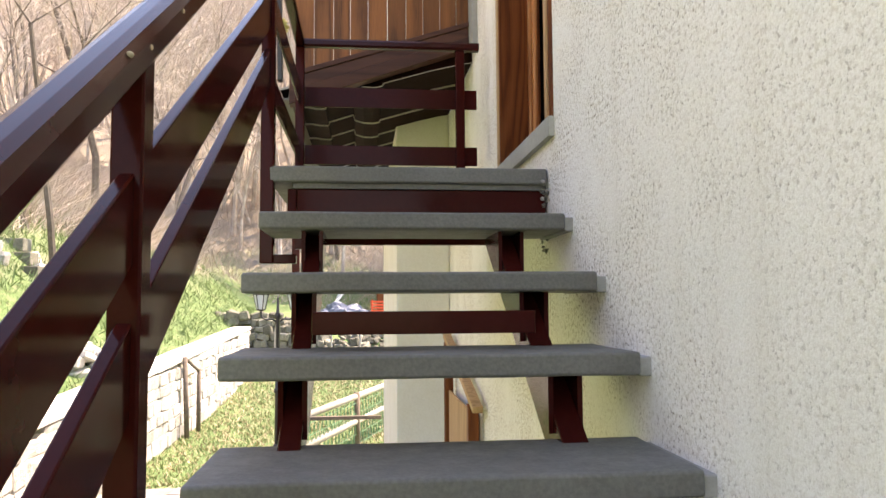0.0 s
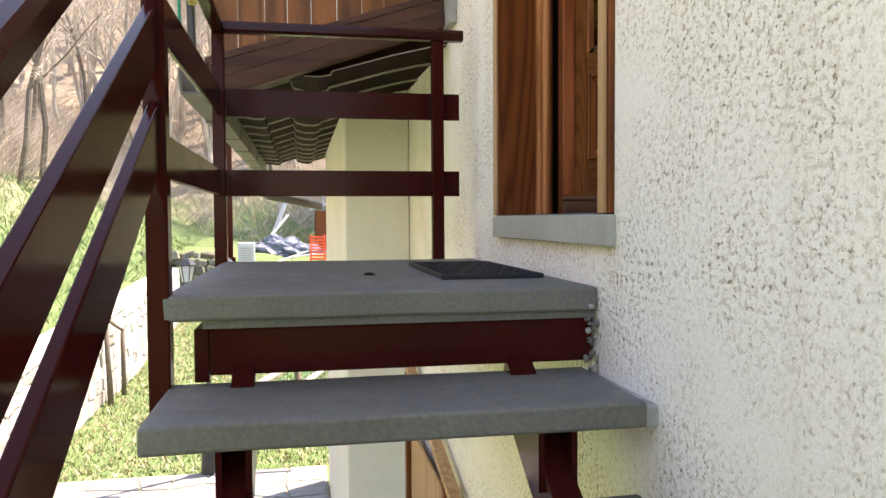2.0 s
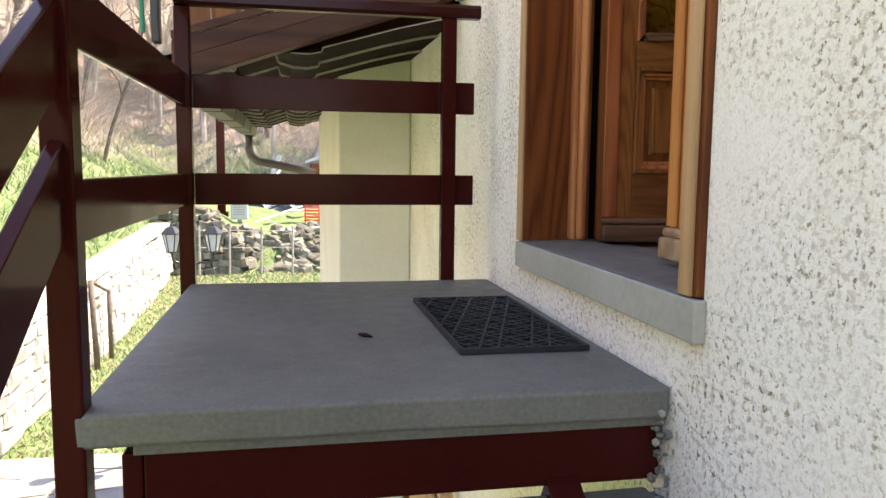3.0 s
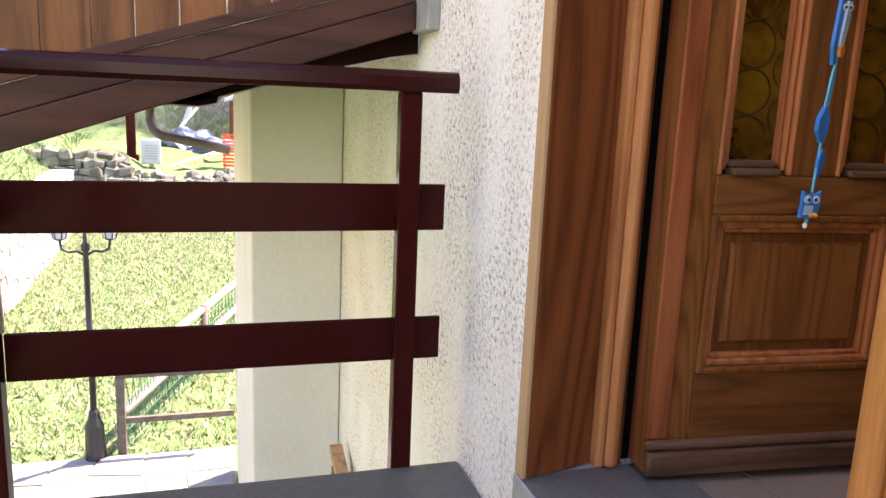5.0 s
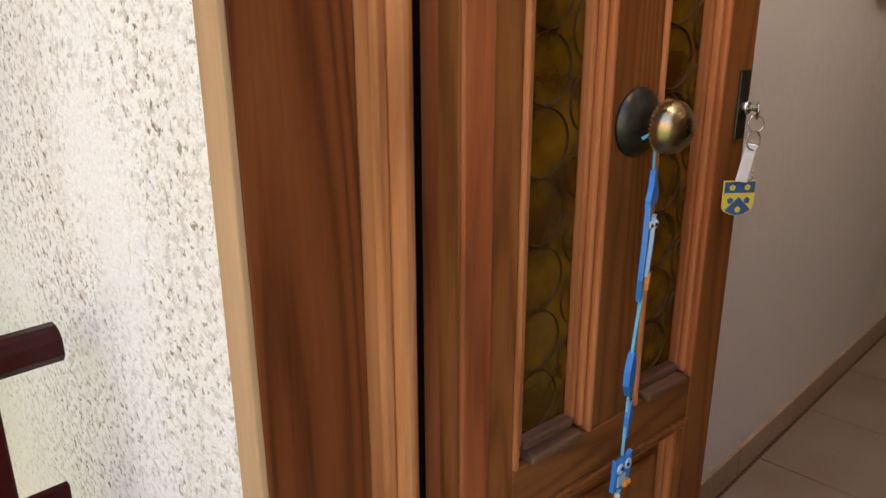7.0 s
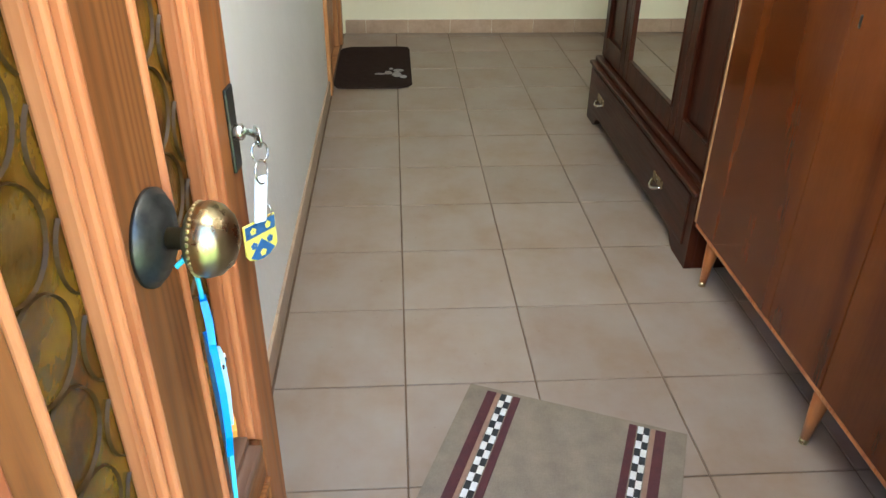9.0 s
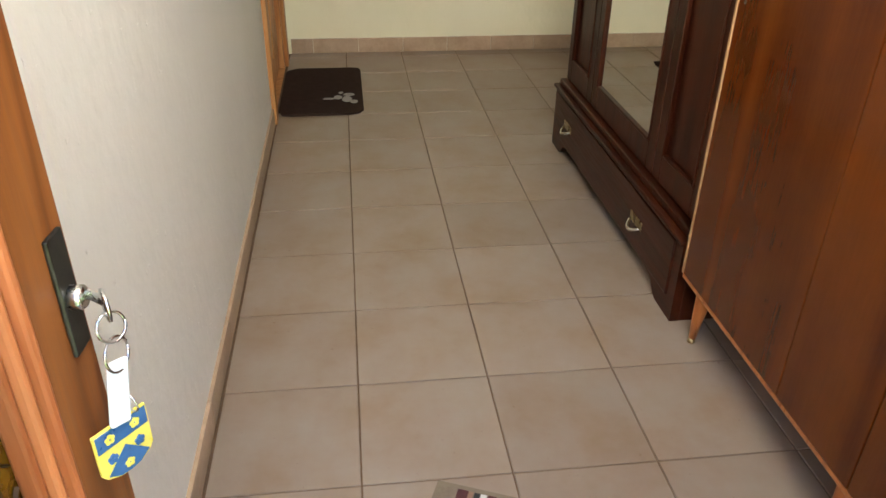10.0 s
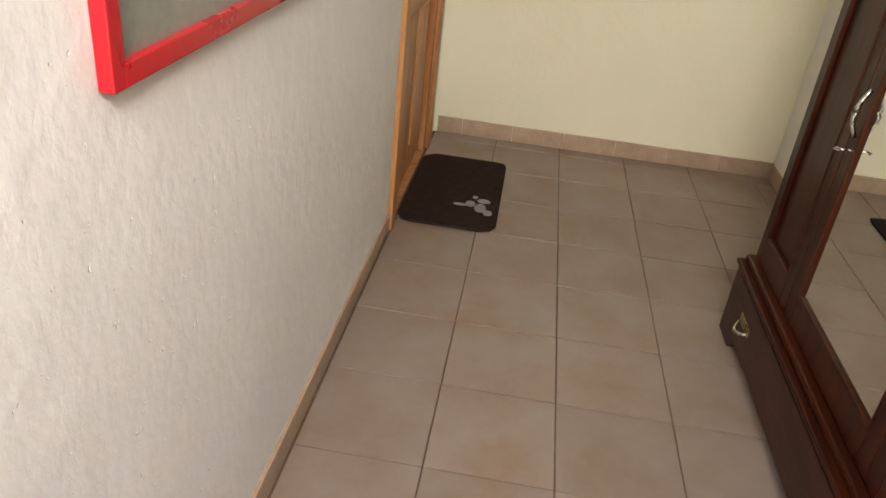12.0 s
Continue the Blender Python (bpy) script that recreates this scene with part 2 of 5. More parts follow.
M["lead"] = simple("dark_glass_ring", (0.030, 0.014, 0.003), (0.06, 0.028, 0.006), 40, 0.5, spec=0.15)
# near-black that paints the shade inside the door frame's rebate
M["gap"] = simple("shade_gap_black", (0.004, 0.003, 0.003), (0.008, 0.006, 0.005), 40, 0.9, spec=0.0)
M["brass"] = simple("aged_brass", (0.32, 0.24, 0.12), (0.50, 0.40, 0.24), 40, 0.3, 0.1, 0.001, 1.0)
M["bronze"] = simple("black_bronze", (0.035, 0.035, 0.03), (0.09, 0.085, 0.07), 60, 0.4, 0.1, 0.001, 0.8)
M["steel"] = simple("nickel", (0.55, 0.54, 0.52), (0.7, 0.69, 0.67), 30, 0.25, 0.05, 0.001, 1.0)
M["clear"] = simple("clear_plastic", (0.75, 0.77, 0.78), (0.85, 0.86, 0.87), 30, 0.2, 0)
M["paper"] = simple("white_paper", (0.78, 0.78, 0.76), (0.84, 0.84, 0.82), 30, 0.7, 0)
M["fob_yellow"] = simple("yellow_enamel", (0.72, 0.58, 0.08), (0.82, 0.68, 0.14), 60, 0.3, 0)
M["fob_blue"] = simple("blue_enamel", (0.03, 0.10, 0.24), (0.05, 0.14, 0.32), 60, 0.3, 0)
M["ribbon"] = simple("blue_ribbon", (0.005, 0.16, 0.52), (0.01, 0.26, 0.70), 50, 0.5, 0.2, 0.001)
M["ribbon_light"] = simple("turquoise_ribbon", (0.06, 0.42, 0.62), (0.10, 0.52, 0.72), 50, 0.5, 0.2, 0.001)
M["ribbon_pale"] = simple("pale_blue_felt", (0.35, 0.55, 0.72), (0.50, 0.68, 0.82), 90, 0.8, 0.2, 0.001)
M["orange"] = simple("orange_felt", (0.75, 0.24, 0.02), (0.85, 0.33, 0.04), 60, 0.7, 0)
M["tile"] = mat("beige_floor_tile", floor_tile)
M["grout"] = simple("brown_grout", (0.10, 0.058, 0.03), (0.17, 0.105, 0.06), 30, 0.9, 0.3)
M["skirt"] = simple("tile_skirting", (0.36, 0.25, 0.16), (0.52, 0.38, 0.26), 9, 0.4, 0.1, vary=0.12)
M["walnut"] = wood("glossy_walnut", (0.036, 0.0060, 0.0007), (0.088, 0.0180, 0.0022), (0.128, 0.0320, 0.0050), "z", 0.16, 2.2, coat=0.3, vary=0.06, bumpy=0.01, grain=0.5, spec=0.2, streak=0.1, rings=45.0)
M["wardrobe"] = wood("dark_mahogany", (0.011, 0.0022, 0.0008), (0.030, 0.0060, 0.0020), (0.050, 0.0110, 0.0038), "z", 0.34, 5.0, coat=0.08, spec=0.18, vary=0.06, bumpy=0.05)
M["wardrobe_h"] = wood("dark_mahogany_drawer", (0.011, 0.0022, 0.0008), (0.030, 0.0060, 0.0020), (0.050, 0.0110, 0.0038), "x", 0.34, 5.0, coat=0.08, spec=0.18, vary=0.06, bumpy=0.05)
M["legwood"] = wood("turned_leg_beech", (0.26, 0.075, 0.018), (0.40, 0.13, 0.035), (0.48, 0.18, 0.055), "z", 0.3, coat=0.4)
M["mirror"] = mat("mirror_glass", mirror_glass)
M["pine"] = wood("orange_pine", (0.30, 0.11, 0.035), (0.46, 0.20, 0.07), (0.55, 0.28, 0.11), "z", 0.4, 7.0, vary=0.06)
M["mat_brown"] = simple("brown_carpet", (0.022, 0.013, 0.010), (0.045, 0.028, 0.022), 30, 0.95, 0.8, 0.004, fine=250, spec=0.05)
M["mat_grey"] = simple("grey_pile", (0.22, 0.20, 0.18), (0.36, 0.33, 0.30), 60, 0.95, 0.6, 0.003, fine=250)
M["rug"] = simple("taupe_weave", (0.15, 0.115, 0.078), (0.24, 0.19, 0.135), 20, 0.95, 0.7, 0.003, fine=300, stretch=(1, 1, 1))
M["rug_dark"] = simple("maroon_weave", (0.045, 0.010, 0.012), (0.085, 0.022, 0.022), 40, 0.95, 0.6, 0.003, fine=300)
M["rug_white"] = simple("white_weave", (0.55, 0.53, 0.49), (0.72, 0.70, 0.66), 60, 0.95, 0.6, 0.003, fine=300)
M["rug_black"] = simple("black_weave", (0.012, 0.012, 0.013), (0.03, 0.03, 0.03), 60, 0.95, 0.6, 0.003, fine=300)
M["rug_tan"] = simple("tan_weave", (0.20, 0.11, 0.07), (0.30, 0.18, 0.12), 60, 0.95, 0.6, 0.003, fine=300)
M["rubber"] = simple("black_rubber", (0.014, 0.016, 0.02), (0.028, 0.03, 0.036), 30, 0.5, 0.25, 0.002, spec=0.2)
M["red"] = simple("red_lacquer", (0.40, 0.006, 0.012), (0.52, 0.010, 0.020), 10, 0.3, 0.05)
M["print"] = simple("grey_print", (0.16, 0.17, 0.14), (0.25, 0.25, 0.21), 2.5, 0.12, 0, coat=0.6)
M["plate"] = simple("bronze_switch_plate", (0.05, 0.036, 0.024), (0.08, 0.06, 0.04), 30, 0.35)
M["lawn"] = mat("meadow", lawn)
M["stone"] = simple("pale_wall_stone", (0.30, 0.285, 0.26), (0.52, 0.50, 0.46), 7, 0.9, 0.7, 0.02, vary=0.35, fine=30)
M["rubble"] = simple("mossy_rubble", (0.075, 0.075, 0.052), (0.25, 0.24, 0.19), 4, 0.95, 0.7, 0.02, vary=0.5, fine=30)
M["cap"] = simple("wall_coping", (0.52, 0.50, 0.46), (0.66, 0.64, 0.59), 5, 0.85, 0.4)
M["flag"] = simple("flagstone", (0.17, 0.17, 0.165), (0.31, 0.305, 0.29), 5, 0.8, 0.5, 0.008, vary=0.3, fine=40)
M["earth"] = simple("earth_joint", (0.20, 0.17, 0.12), (0.32, 0.28, 0.2), 6, 0.95, 0.6)
M["bark"] = simple("grey_bark", (0.07, 0.055, 0.045), (0.19, 0.155, 0.125), 12, 0.9, 0.5, 0.01, vary=0.2)
M["twig"] = simple("pale_twigs", (0.20, 0.155, 0.12), (0.60, 0.53, 0.46), 3, 0.9, 0.0)
M["iron"] = simple("black_cast_iron", (0.010, 0.011, 0.013), (0.022, 0.024, 0.028), 20, 0.35, 0.1)
M["lampglass"] = simple("milky_lamp_glass", (0.48, 0.52, 0.55), (0.62, 0.66, 0.68), 10, 0.15, 0)
M["roofmetal"] = simple("brown_roof_sheet", (0.012, 0.0036, 0.0024), (0.022, 0.0072, 0.0048), 9, 0.75, 0.2, 0.003, vary=0.2, spec=0.05)
# pale colour paints the sky light caught on the sheets' front edges
M["roofedge"] = simple("skylit_sheet_edge", (0.36, 0.31, 0.28), (0.55, 0.50, 0.46), 25, 0.6, 0.1)
M["gutter"] = simple("weathered_gutter", (0.085, 0.08, 0.065), (0.16, 0.15, 0.125), 8, 0.6, 0.2)
M["downpipe"] = simple("brown_downpipe", (0.055, 0.042, 0.032), (0.095, 0.075, 0.06), 8, 0.5, 0.1)
M["beam"] = wood("brown_beam", (0.035, 0.012, 0.007), (0.070, 0.024, 0.013), (0.105, 0.040, 0.022), "x", 0.5, 5.0, vary=0.1)
M["board"] = wood("amber_board", (0.055, 0.018, 0.005), (0.17, 0.056, 0.014), (0.27, 0.095, 0.026), "z", 0.42, 5.0, vary=0.3)
M["greypole"] = simple("silvered_pole", (0.24, 0.225, 0.20), (0.40, 0.385, 0.35), 14, 0.85, 0.4, stretch=(1, 1, 0.2))
M["net"] = simple("green_net", (0.03, 0.13, 0.07), (0.05, 0.19, 0.10), 20, 0.7, 0)
M["safety"] = simple("orange_safety_net", (0.80, 0.06, 0.02), (0.9, 0.11, 0.04), 10, 0.6, 0)
M["tarp"] = simple("blue_tarp", (0.06, 0.08, 0.13), (0.16, 0.19, 0.25), 4, 0.5, 0.3, 0.03)
M["whitejunk"] = simple("pale_boards", (0.6, 0.6, 0.58), (0.75, 0.75, 0.73), 5, 0.7, 0.2)
M["boxgrey"] = simple("grey_cabinet", (0.40, 0.42, 0.43), (0.5, 0.52, 0.53), 5, 0.6, 0.1)
M["greencloth"] = simple("green_awning", (0.0, 0.22, 0.12), (0.01, 0.32, 0.18), 6, 0.7, 0.2)
M["yellow"] = simple("dry_flower", (0.45, 0.36, 0.10), (0.6, 0.5, 0.2), 30, 0.9, 0.3)
M["darkmetal"] = simple("dark_metal", (0.02, 0.018, 0.016), (0.04, 0.036, 0.03), 15, 0.5, 0.1)


# ---- mesh helpers ----
def mesh_of(bm, name, material, smooth=False):
    me = bpy.data.meshes.new(name)
    bm.normal_update()
    bm.to_mesh(me)
    bm.free()
    mats = material if isinstance(material, (list, tuple)) else [material]
    for m in mats:
        me.materials.append(M[m])
    if smooth:
        for p in me.polygons:
            p.use_smooth = True
    return me


def part(name, bm, material, parent, label="", smooth=False):
    ob = new(name, mesh_of(bm, name, material, smooth))
    if parent is not None:
        ob.parent = parent
    if label:
        ob["label"] = label
    return ob


def thing(name, label, category, group="", kind="", at=(0, 0, 0)):
    ob = new(name)
    ob.empty_display_size = 0.1
    ob.location = at
    return tagged(ob, label, category, group, kind)


def solid(name, bm, material, label, category="", group="", kind="", smooth=False):
    return tagged(part(name, bm, material, None, "", smooth), label, category, group, kind)


def box(x0, x1, y0, y1, z0, z1, bev=0.0, bm=None, m=None):
    own = bm or bmesh.new()
    t = bmesh.new() if bm else own
    bmesh.ops.create_cube(t, size=1, matrix=Matrix.Translation(((x0 + x1) / 2, (y0 + y1) / 2, (z0 + z1) / 2)) @ Matrix.Diagonal((x1 - x0, y1 - y0, z1 - z0, 1)))
    if bev:
        bmesh.ops.bevel(t, geom=t.edges[:], offset=bev, segments=2, affect="EDGES", profile=0.5)
    if m is not None:
        bmesh.ops.transform(t, matrix=m, verts=t.verts)
    if bm:
        merge(own, t)
    return own


def merge(bm, other):
    me = bpy.data.meshes.new("tmp")
    other.to_mesh(me)
    other.free()
    bm.from_mesh(me)
    bpy.data.meshes.remove(me)


def prism(points, axis, a, b, bev=0.0):
    """A flat outline (2D points) pushed through along an axis, from a to b."""
    bm = bmesh.new()
    def p3(u, v, w):
        return {"x": (w, u, v), "y": (u, w, v), "z": (u, v, w)}[axis]
    lo = [bm.verts.new(p3(u, v, a)) for u, v in points]
    hi = [bm.verts.new(p3(u, v, b)) for u, v in points]
    n = len(points)
    bm.faces.new(lo)
    bm.faces.new(hi[::-1])
    for i in range(n):
        bm.faces.new((lo[i], hi[i], hi[(i + 1) % n], lo[(i + 1) % n]))
    bmesh.ops.recalc_face_normals(bm, faces=bm.faces)
    if bev:
        bmesh.ops.bevel(bm, geom=bm.edges[:], offset=bev, segments=2, affect="EDGES", profile=0.5)
    return bm


def rod(p, q, r0, r1=None, seg=12, bm=None, ends=True):
    own = bm or bmesh.new()
    p, q = Vector(p), Vector(q)
    d = q - p
    m = Matrix.Translation((p + q) / 2) @ d.to_track_quat("Z", "Y").to_matrix().to_4x4()
    bmesh.ops.create_cone(own, cap_ends=ends, segments=seg, radius1=r0, radius2=r0 if r1 is None else r1, depth=d.length, matrix=m)
    return own


def lathe(profile, seg=24, m=None):
    """A turned body: (radius, height) pairs about z."""
    bm = bmesh.new()
    rings = [[bm.verts.new((r * math.cos(2 * math.pi * k / seg), r * math.sin(2 * math.pi * k / seg), z)) for k in range(seg)] for r, z in profile]
    for a, b in zip(rings, rings[1:]):
        for k in range(seg):
            bm.faces.new((a[k], a[(k + 1) % seg], b[(k + 1) % seg], b[k]))
    bm.faces.new(rings[0][::-1])
    bm.faces.new(rings[-1])
    bmesh.ops.recalc_face_normals(bm, faces=bm.faces)
    if m is not None:
        bmesh.ops.transform(bm, matrix=m, verts=bm.verts)
    return bm


def beam_between(p, q, w, h, bev=0.004, up=(0, 0, 1)):
    """A bar of width w (level) and height h from p to q."""
    p, q = Vector(p), Vector(q)
    d = (q - p)
    f = d.normalized()
    s = f.cross(Vector(up)).normalized()
    u = s.cross(f)
    m = Matrix((s, f, u)).transposed().to_4x4()
    m.translation = (p + q) / 2
    bm = box(-w / 2, w / 2, -d.length / 2, d.length / 2, -h / 2, h / 2, bev)
    bmesh.ops.transform(bm, matrix=m, verts=bm.verts)
    return bm


def tube(points, r, seg=8):
    bm = bmesh.new()
    pts = [Vector(p) for p in points]
    rings = []
    for i, p in enumerate(pts):
        d = (pts[min(i + 1, len(pts) - 1)] - pts[max(i - 1, 0)]).normalized()
        q = d.to_track_quat("Z", "Y")
        rr = r[i] if isinstance(r, (list, tuple)) else r
        rings.append([bm.verts.new(p + q @ Vector((rr * math.cos(2 * math.pi * k / seg), rr * math.sin(2 * math.pi * k / seg), 0))) for k in range(seg)])
    for a, b in zip(rings, rings[1:]):
        for k in range(seg):
            bm.faces.new((a[k], a[(k + 1) % seg], b[(k + 1) % seg], b[k]))
    bm.faces.new(rings[0][::-1])
    bm.faces.new(rings[-1])
    return bm


# ---- large structure: house, ground ----
FILL_WATTS = 2.9
GROUND = -2.75          # lawn level; the landing's top is 0
FLOOR = 0.152           # hall floor
DOOR_Y0, DOOR_Y1, DOOR_TOP = -0.084, 0.905, 2.28
HALL_L, HALL_R, HALL_END, CEIL = 0.953, -0.82, 4.853, 2.6


def wall_top(y):
    return -1.60 + 0.036 * (y - 5.4)


def lathe_noise(x, y, s):
    return noise.noise(Vector((x * s, y * s, 3.1)))


def ground_z(x, y):
    # the lawn lifts a little towards its far end
    z = low = GROUND + 0.30 * min(1, max(0, (y - 13) / 6))
    # behind the garden wall the slope climbs to the wooded hillside
    if x < -4.0:
        d = -4.0 - x
        z = max(z, z + min(1, d / 0.25) * (wall_top(y) - 0.06 - z) + 0.76 * min(max(0, d - 0.4), 5) + 0.52 * max(0, d - 5.4))
    # bank at the end of the lawn
    if y > 19.4:
        d = y - 19.4
        z = max(z, low + min(1, d / 1.2) * (1.0 + 0.5 * min(1, max(0, -2.4 - x))) + 0.055 * max(0, d - 1.2) + 0.60 * max(0, d - 10))
    far = max(0, -x - 25) + max(0, y - 40)
    bumps = 0.04 + 0.26 * min(1, max(0, z - low)) + 0.02 * min(far, 60)
    z += bumps * lathe_noise(x, y, 0.6) + 0.4 * bumps * lathe_noise(x, y, 2.3)
    return min(z, 60) if z > low + 0.3 else min(z, low + 0.3)


def spread(lo, hi, near_lo, near_hi, fine, n_out):
    inner = list(np.arange(near_lo, near_hi + 1e-6, fine))
    left = [near_lo - (near_lo - lo) * (k / n_out) ** 2 for k in range(n_out, 0, -1)]
    right = [near_hi + (hi - near_hi) * (k / n_out) ** 2 for k in range(1, n_out + 1)]
    return left + inner + right


xs = spread(-400, 300, -14, 4, 0.25, 30)
ys = spread(-300, 500, -4, 30, 0.25, 30)
verts = [(x, y, ground_z(x, y)) for y in ys for x in xs]
nx = len(xs)
faces = [(j * nx + i, j * nx + i + 1, (j + 1) * nx + i + 1, (j + 1) * nx + i) for j in range(len(ys) - 1) for i in range(nx - 1)]
me = bpy.data.meshes.new("ground")
me.from_pydata(verts, [], faces)
me.materials.append(M["lawn"])
for p in me.polygons:
    p.use_smooth = True
ground = tagged(new("ground", me), "sunlit lawn and grassy hillside with dry leaves", "ground", kind="structure")

# facade with the door opening
bm = bmesh.new()
box(0, 0.3, -6.0, DOOR_Y0, GROUND - 0.2, 3.0, bm=bm)
box(0, 0.3, DOOR_Y1, 6.6, GROUND - 0.2, 3.0, bm=bm)
box(0, 0.3, DOOR_Y0, DOOR_Y1, GROUND - 0.2, 0.10, bm=bm)
# out of view, an added slot above the door holds the hall's fill lamp
box(0, 0.3, DOOR_Y0, DOOR_Y1, DOOR_TOP, 2.285, bm=bm)
box(0, 0.3, DOOR_Y0, DOOR_Y1, 2.56, 3.0, bm=bm)
solid("wall_west", bm, "roughcast", "cream roughcast house wall with dark pits", "wall", kind="structure")
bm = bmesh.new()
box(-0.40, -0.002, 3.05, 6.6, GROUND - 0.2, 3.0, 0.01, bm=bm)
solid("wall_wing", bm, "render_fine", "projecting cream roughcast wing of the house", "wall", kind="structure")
bm = bmesh.new()
box(0.3, 9.3, -6.0, -5.7, GROUND - 0.2, 3.0, bm=bm)
box(0.3, 9.3, 6.3, 6.6, GROUND - 0.2, 3.0, bm=bm)
box(9.0, 9.3, -5.7, 6.3, GROUND - 0.2, 3.0, bm=bm)
solid("wall_outer", bm, "roughcast", "cream roughcast outer walls of the house", "wall", kind="structure")
bm = prism([(-0.15, 3.0), (4.65, 5.2), (9.45, 3.0), (9.45, 3.15), (4.65, 5.4), (-0.15, 3.15)], "y", -6.4, 6.9)
solid("roof", bm, "roofmetal", "brown pitched roof over the house", "roof", kind="structure")

# added area lamp in the unseen slot over the door brightens the hall
hall_fill = new("hall_fill_lamp", bpy.data.lights.new("hall_fill_lamp", "AREA"))
hall_fill.data.shape, hall_fill.data.size, hall_fill.data.size_y = "RECTANGLE", 0.86, 0.24
hall_fill.data.energy, hall_fill.data.color = FILL_WATTS, (1.0, 0.97, 0.92)
hall_fill.matrix_world = look((0.29, 0.435, 2.42), (4.8, 0.75, 1.5))

# hall shell
bm = box(0.3, 3.66, HALL_L, HALL_L + 0.12, FLOOR - 0.1, CEIL)
box(3.66, 4.62, HALL_L, HALL_L + 0.12, FLOOR + 2.08, CEIL, bm=bm)
box(4.62, HALL_END, HALL_L, HALL_L + 0.12, FLOOR - 0.1, CEIL, bm=bm)
solid("wall_hall_left", bm, "wall_in", "rough off-white plaster hall wall", "wall", kind="structure")
solid("wall_hall_right", box(0.3, HALL_END, HALL_R - 0.12, HALL_R, FLOOR - 0.1, CEIL), "wall_in", "off-white plaster hall wall behind the cupboards", "wall", kind="structure")
solid("wall_hall_end", box(HALL_END, HALL_END + 0.12, HALL_R - 0.12, HALL_L + 0.12, FLOOR - 0.1, CEIL), "wall_end", "pale yellow plaster end wall of the hall", "wall", kind="structure")
solid("ceiling", box(0.3, HALL_END, HALL_R, HALL_L, CEIL, CEIL + 0.15), "ceiling", "white plaster hall ceiling", "ceiling", kind="structure")
bm = box(0.302, HALL_END - 0.001, HALL_R + 0.001, HALL_L - 0.001, FLOOR - 0.1, FLOOR - 0.004)
floor = solid("floor", bm, "grout", "beige square ceramic tiles with dark joints", "floor", kind="structure")

# ---- staircase ----
RISE, RUN = 0.1925, 0.305
SLOPE = RISE / RUN
stairs = thing("staircase", "open outdoor staircase of grey stone slabs on brown steel", "staircase")


def slab(name, x0, x1, y0, y1, z1, th, parent, seed, mt="slab"):
    bm = box(x0, x1, y0, y1, z1 - th, z1)
    bmesh.ops.subdivide_edges(bm, edges=bm.edges[:], cuts=5, use_grid_fill=True)
    rnd = random.Random(seed)
    edges = [e for e in bm.edges if len(e.link_faces) == 2 and e.calc_face_angle(0) > 0.5]
    bmesh.ops.bevel(bm, geom=edges, offset=0.007, segments=2, affect="EDGES", profile=0.5)
    for v in bm.verts:
        n = noise.noise(Vector((v.co.x * 9 + seed * 3, v.co.y * 9, v.co.z * 9)))
        v.co += Vector((n, n, n)) * 0.0022
    return part(name, bm, mt, parent, "", True)


for n in range(1, 11):
    slab("tread", -0.95, -0.026, -RUN * n, -RUN * n + 0.345, -RISE * n, 0.052, stairs, n)
    # cement fillet against the house wall
    bm = box(-0.028, 0.004, -RUN * n + 0.01, -RUN * n + 0.34, -RISE * n - 0.055, -RISE * n - 0.012, 0.004)
    part("cement_joint", bm, "mortar", stairs)

slab("landing_slab", -0.96, -0.004, 0.0, 1.272, 0.0, 0.056, stairs, 77)
part("cement_bed", box(-0.88, -0.004, 0.02, 1.24, -0.074, -0.052), "slab", stairs)
# crusted cement where the landing meets the house
rcm = random.Random(31)
for k in range(60):
    bm = bmesh.new()
    bmesh.ops.create_icosphere(bm, subdivisions=1, radius=1, matrix=Matrix.Translation((-0.012 + rcm.uniform(-0.012, 0.008), rcm.uniform(-0.006, 0.03), rcm.uniform(-0.30, -0.004))) @ Matrix.Rotation(rcm.uniform(0, 3), 4, "Z") @ Matrix.Diagonal((rcm.uniform(0.003, 0.008), rcm.uniform(0.003, 0.009), rcm.uniform(0.003, 0.011), 1)))
    part("cement_crust", bm, "slab" if k % 3 else "mortar", stairs)
part("landing_beam", box(-0.868, -0.004, 0.03, 0.075, -0.176, -0.075, 0.004), "paint", stairs)
part("landing_beam", box(-0.868, -0.004, 1.19, 1.235, -0.176, -0.075, 0.004), "paint", stairs)
part("landing_beam", box(-0.90, -0.869, 0.03, 1.235, -0.19, -0.075, 0.004), "paint", stairs)
for x0, x1 in ((-0.83, -0.765), (-0.225, -0.145)):
    p = Vector(((x0 + x1) / 2, 0.06, -0.205))
    q = p + Vector((0, -RUN * 11, -RISE * 11))
    part("stringer", beam_between(p, q, (x1 - x0) * 0.75, 0.11, 0.004), "paint", stairs)
    for n in range(1, 11):
        y0 = -RUN * n
        zt = -RISE * n - 0.0525
        zs = p.z + (y0 + 0.17 - p.y) * SLOPE
        pts = [(y0 + 0.06, zt), (y0 + 0.30, zt), (y0 + 0.30, zt - 0.02), (y0 + 0.14, zs - 0.02), (y0 + 0.06, zs - 0.05)]
        part("tread_bracket", prism(pts, "x", x0, x0 + 0.012), "paint", stairs)
        part("tread_bracket", prism(pts, "x", x1 - 0.012, x1), "paint", stairs)
for n in (2, 5, 8):
    part("cross_bar", box(-0.765, -0.225, -RUN * n - 0.13, -RUN * n - 0.09, -RISE * n - 0.155, -RISE * n - 0.10, 0.003), "paint", stairs)

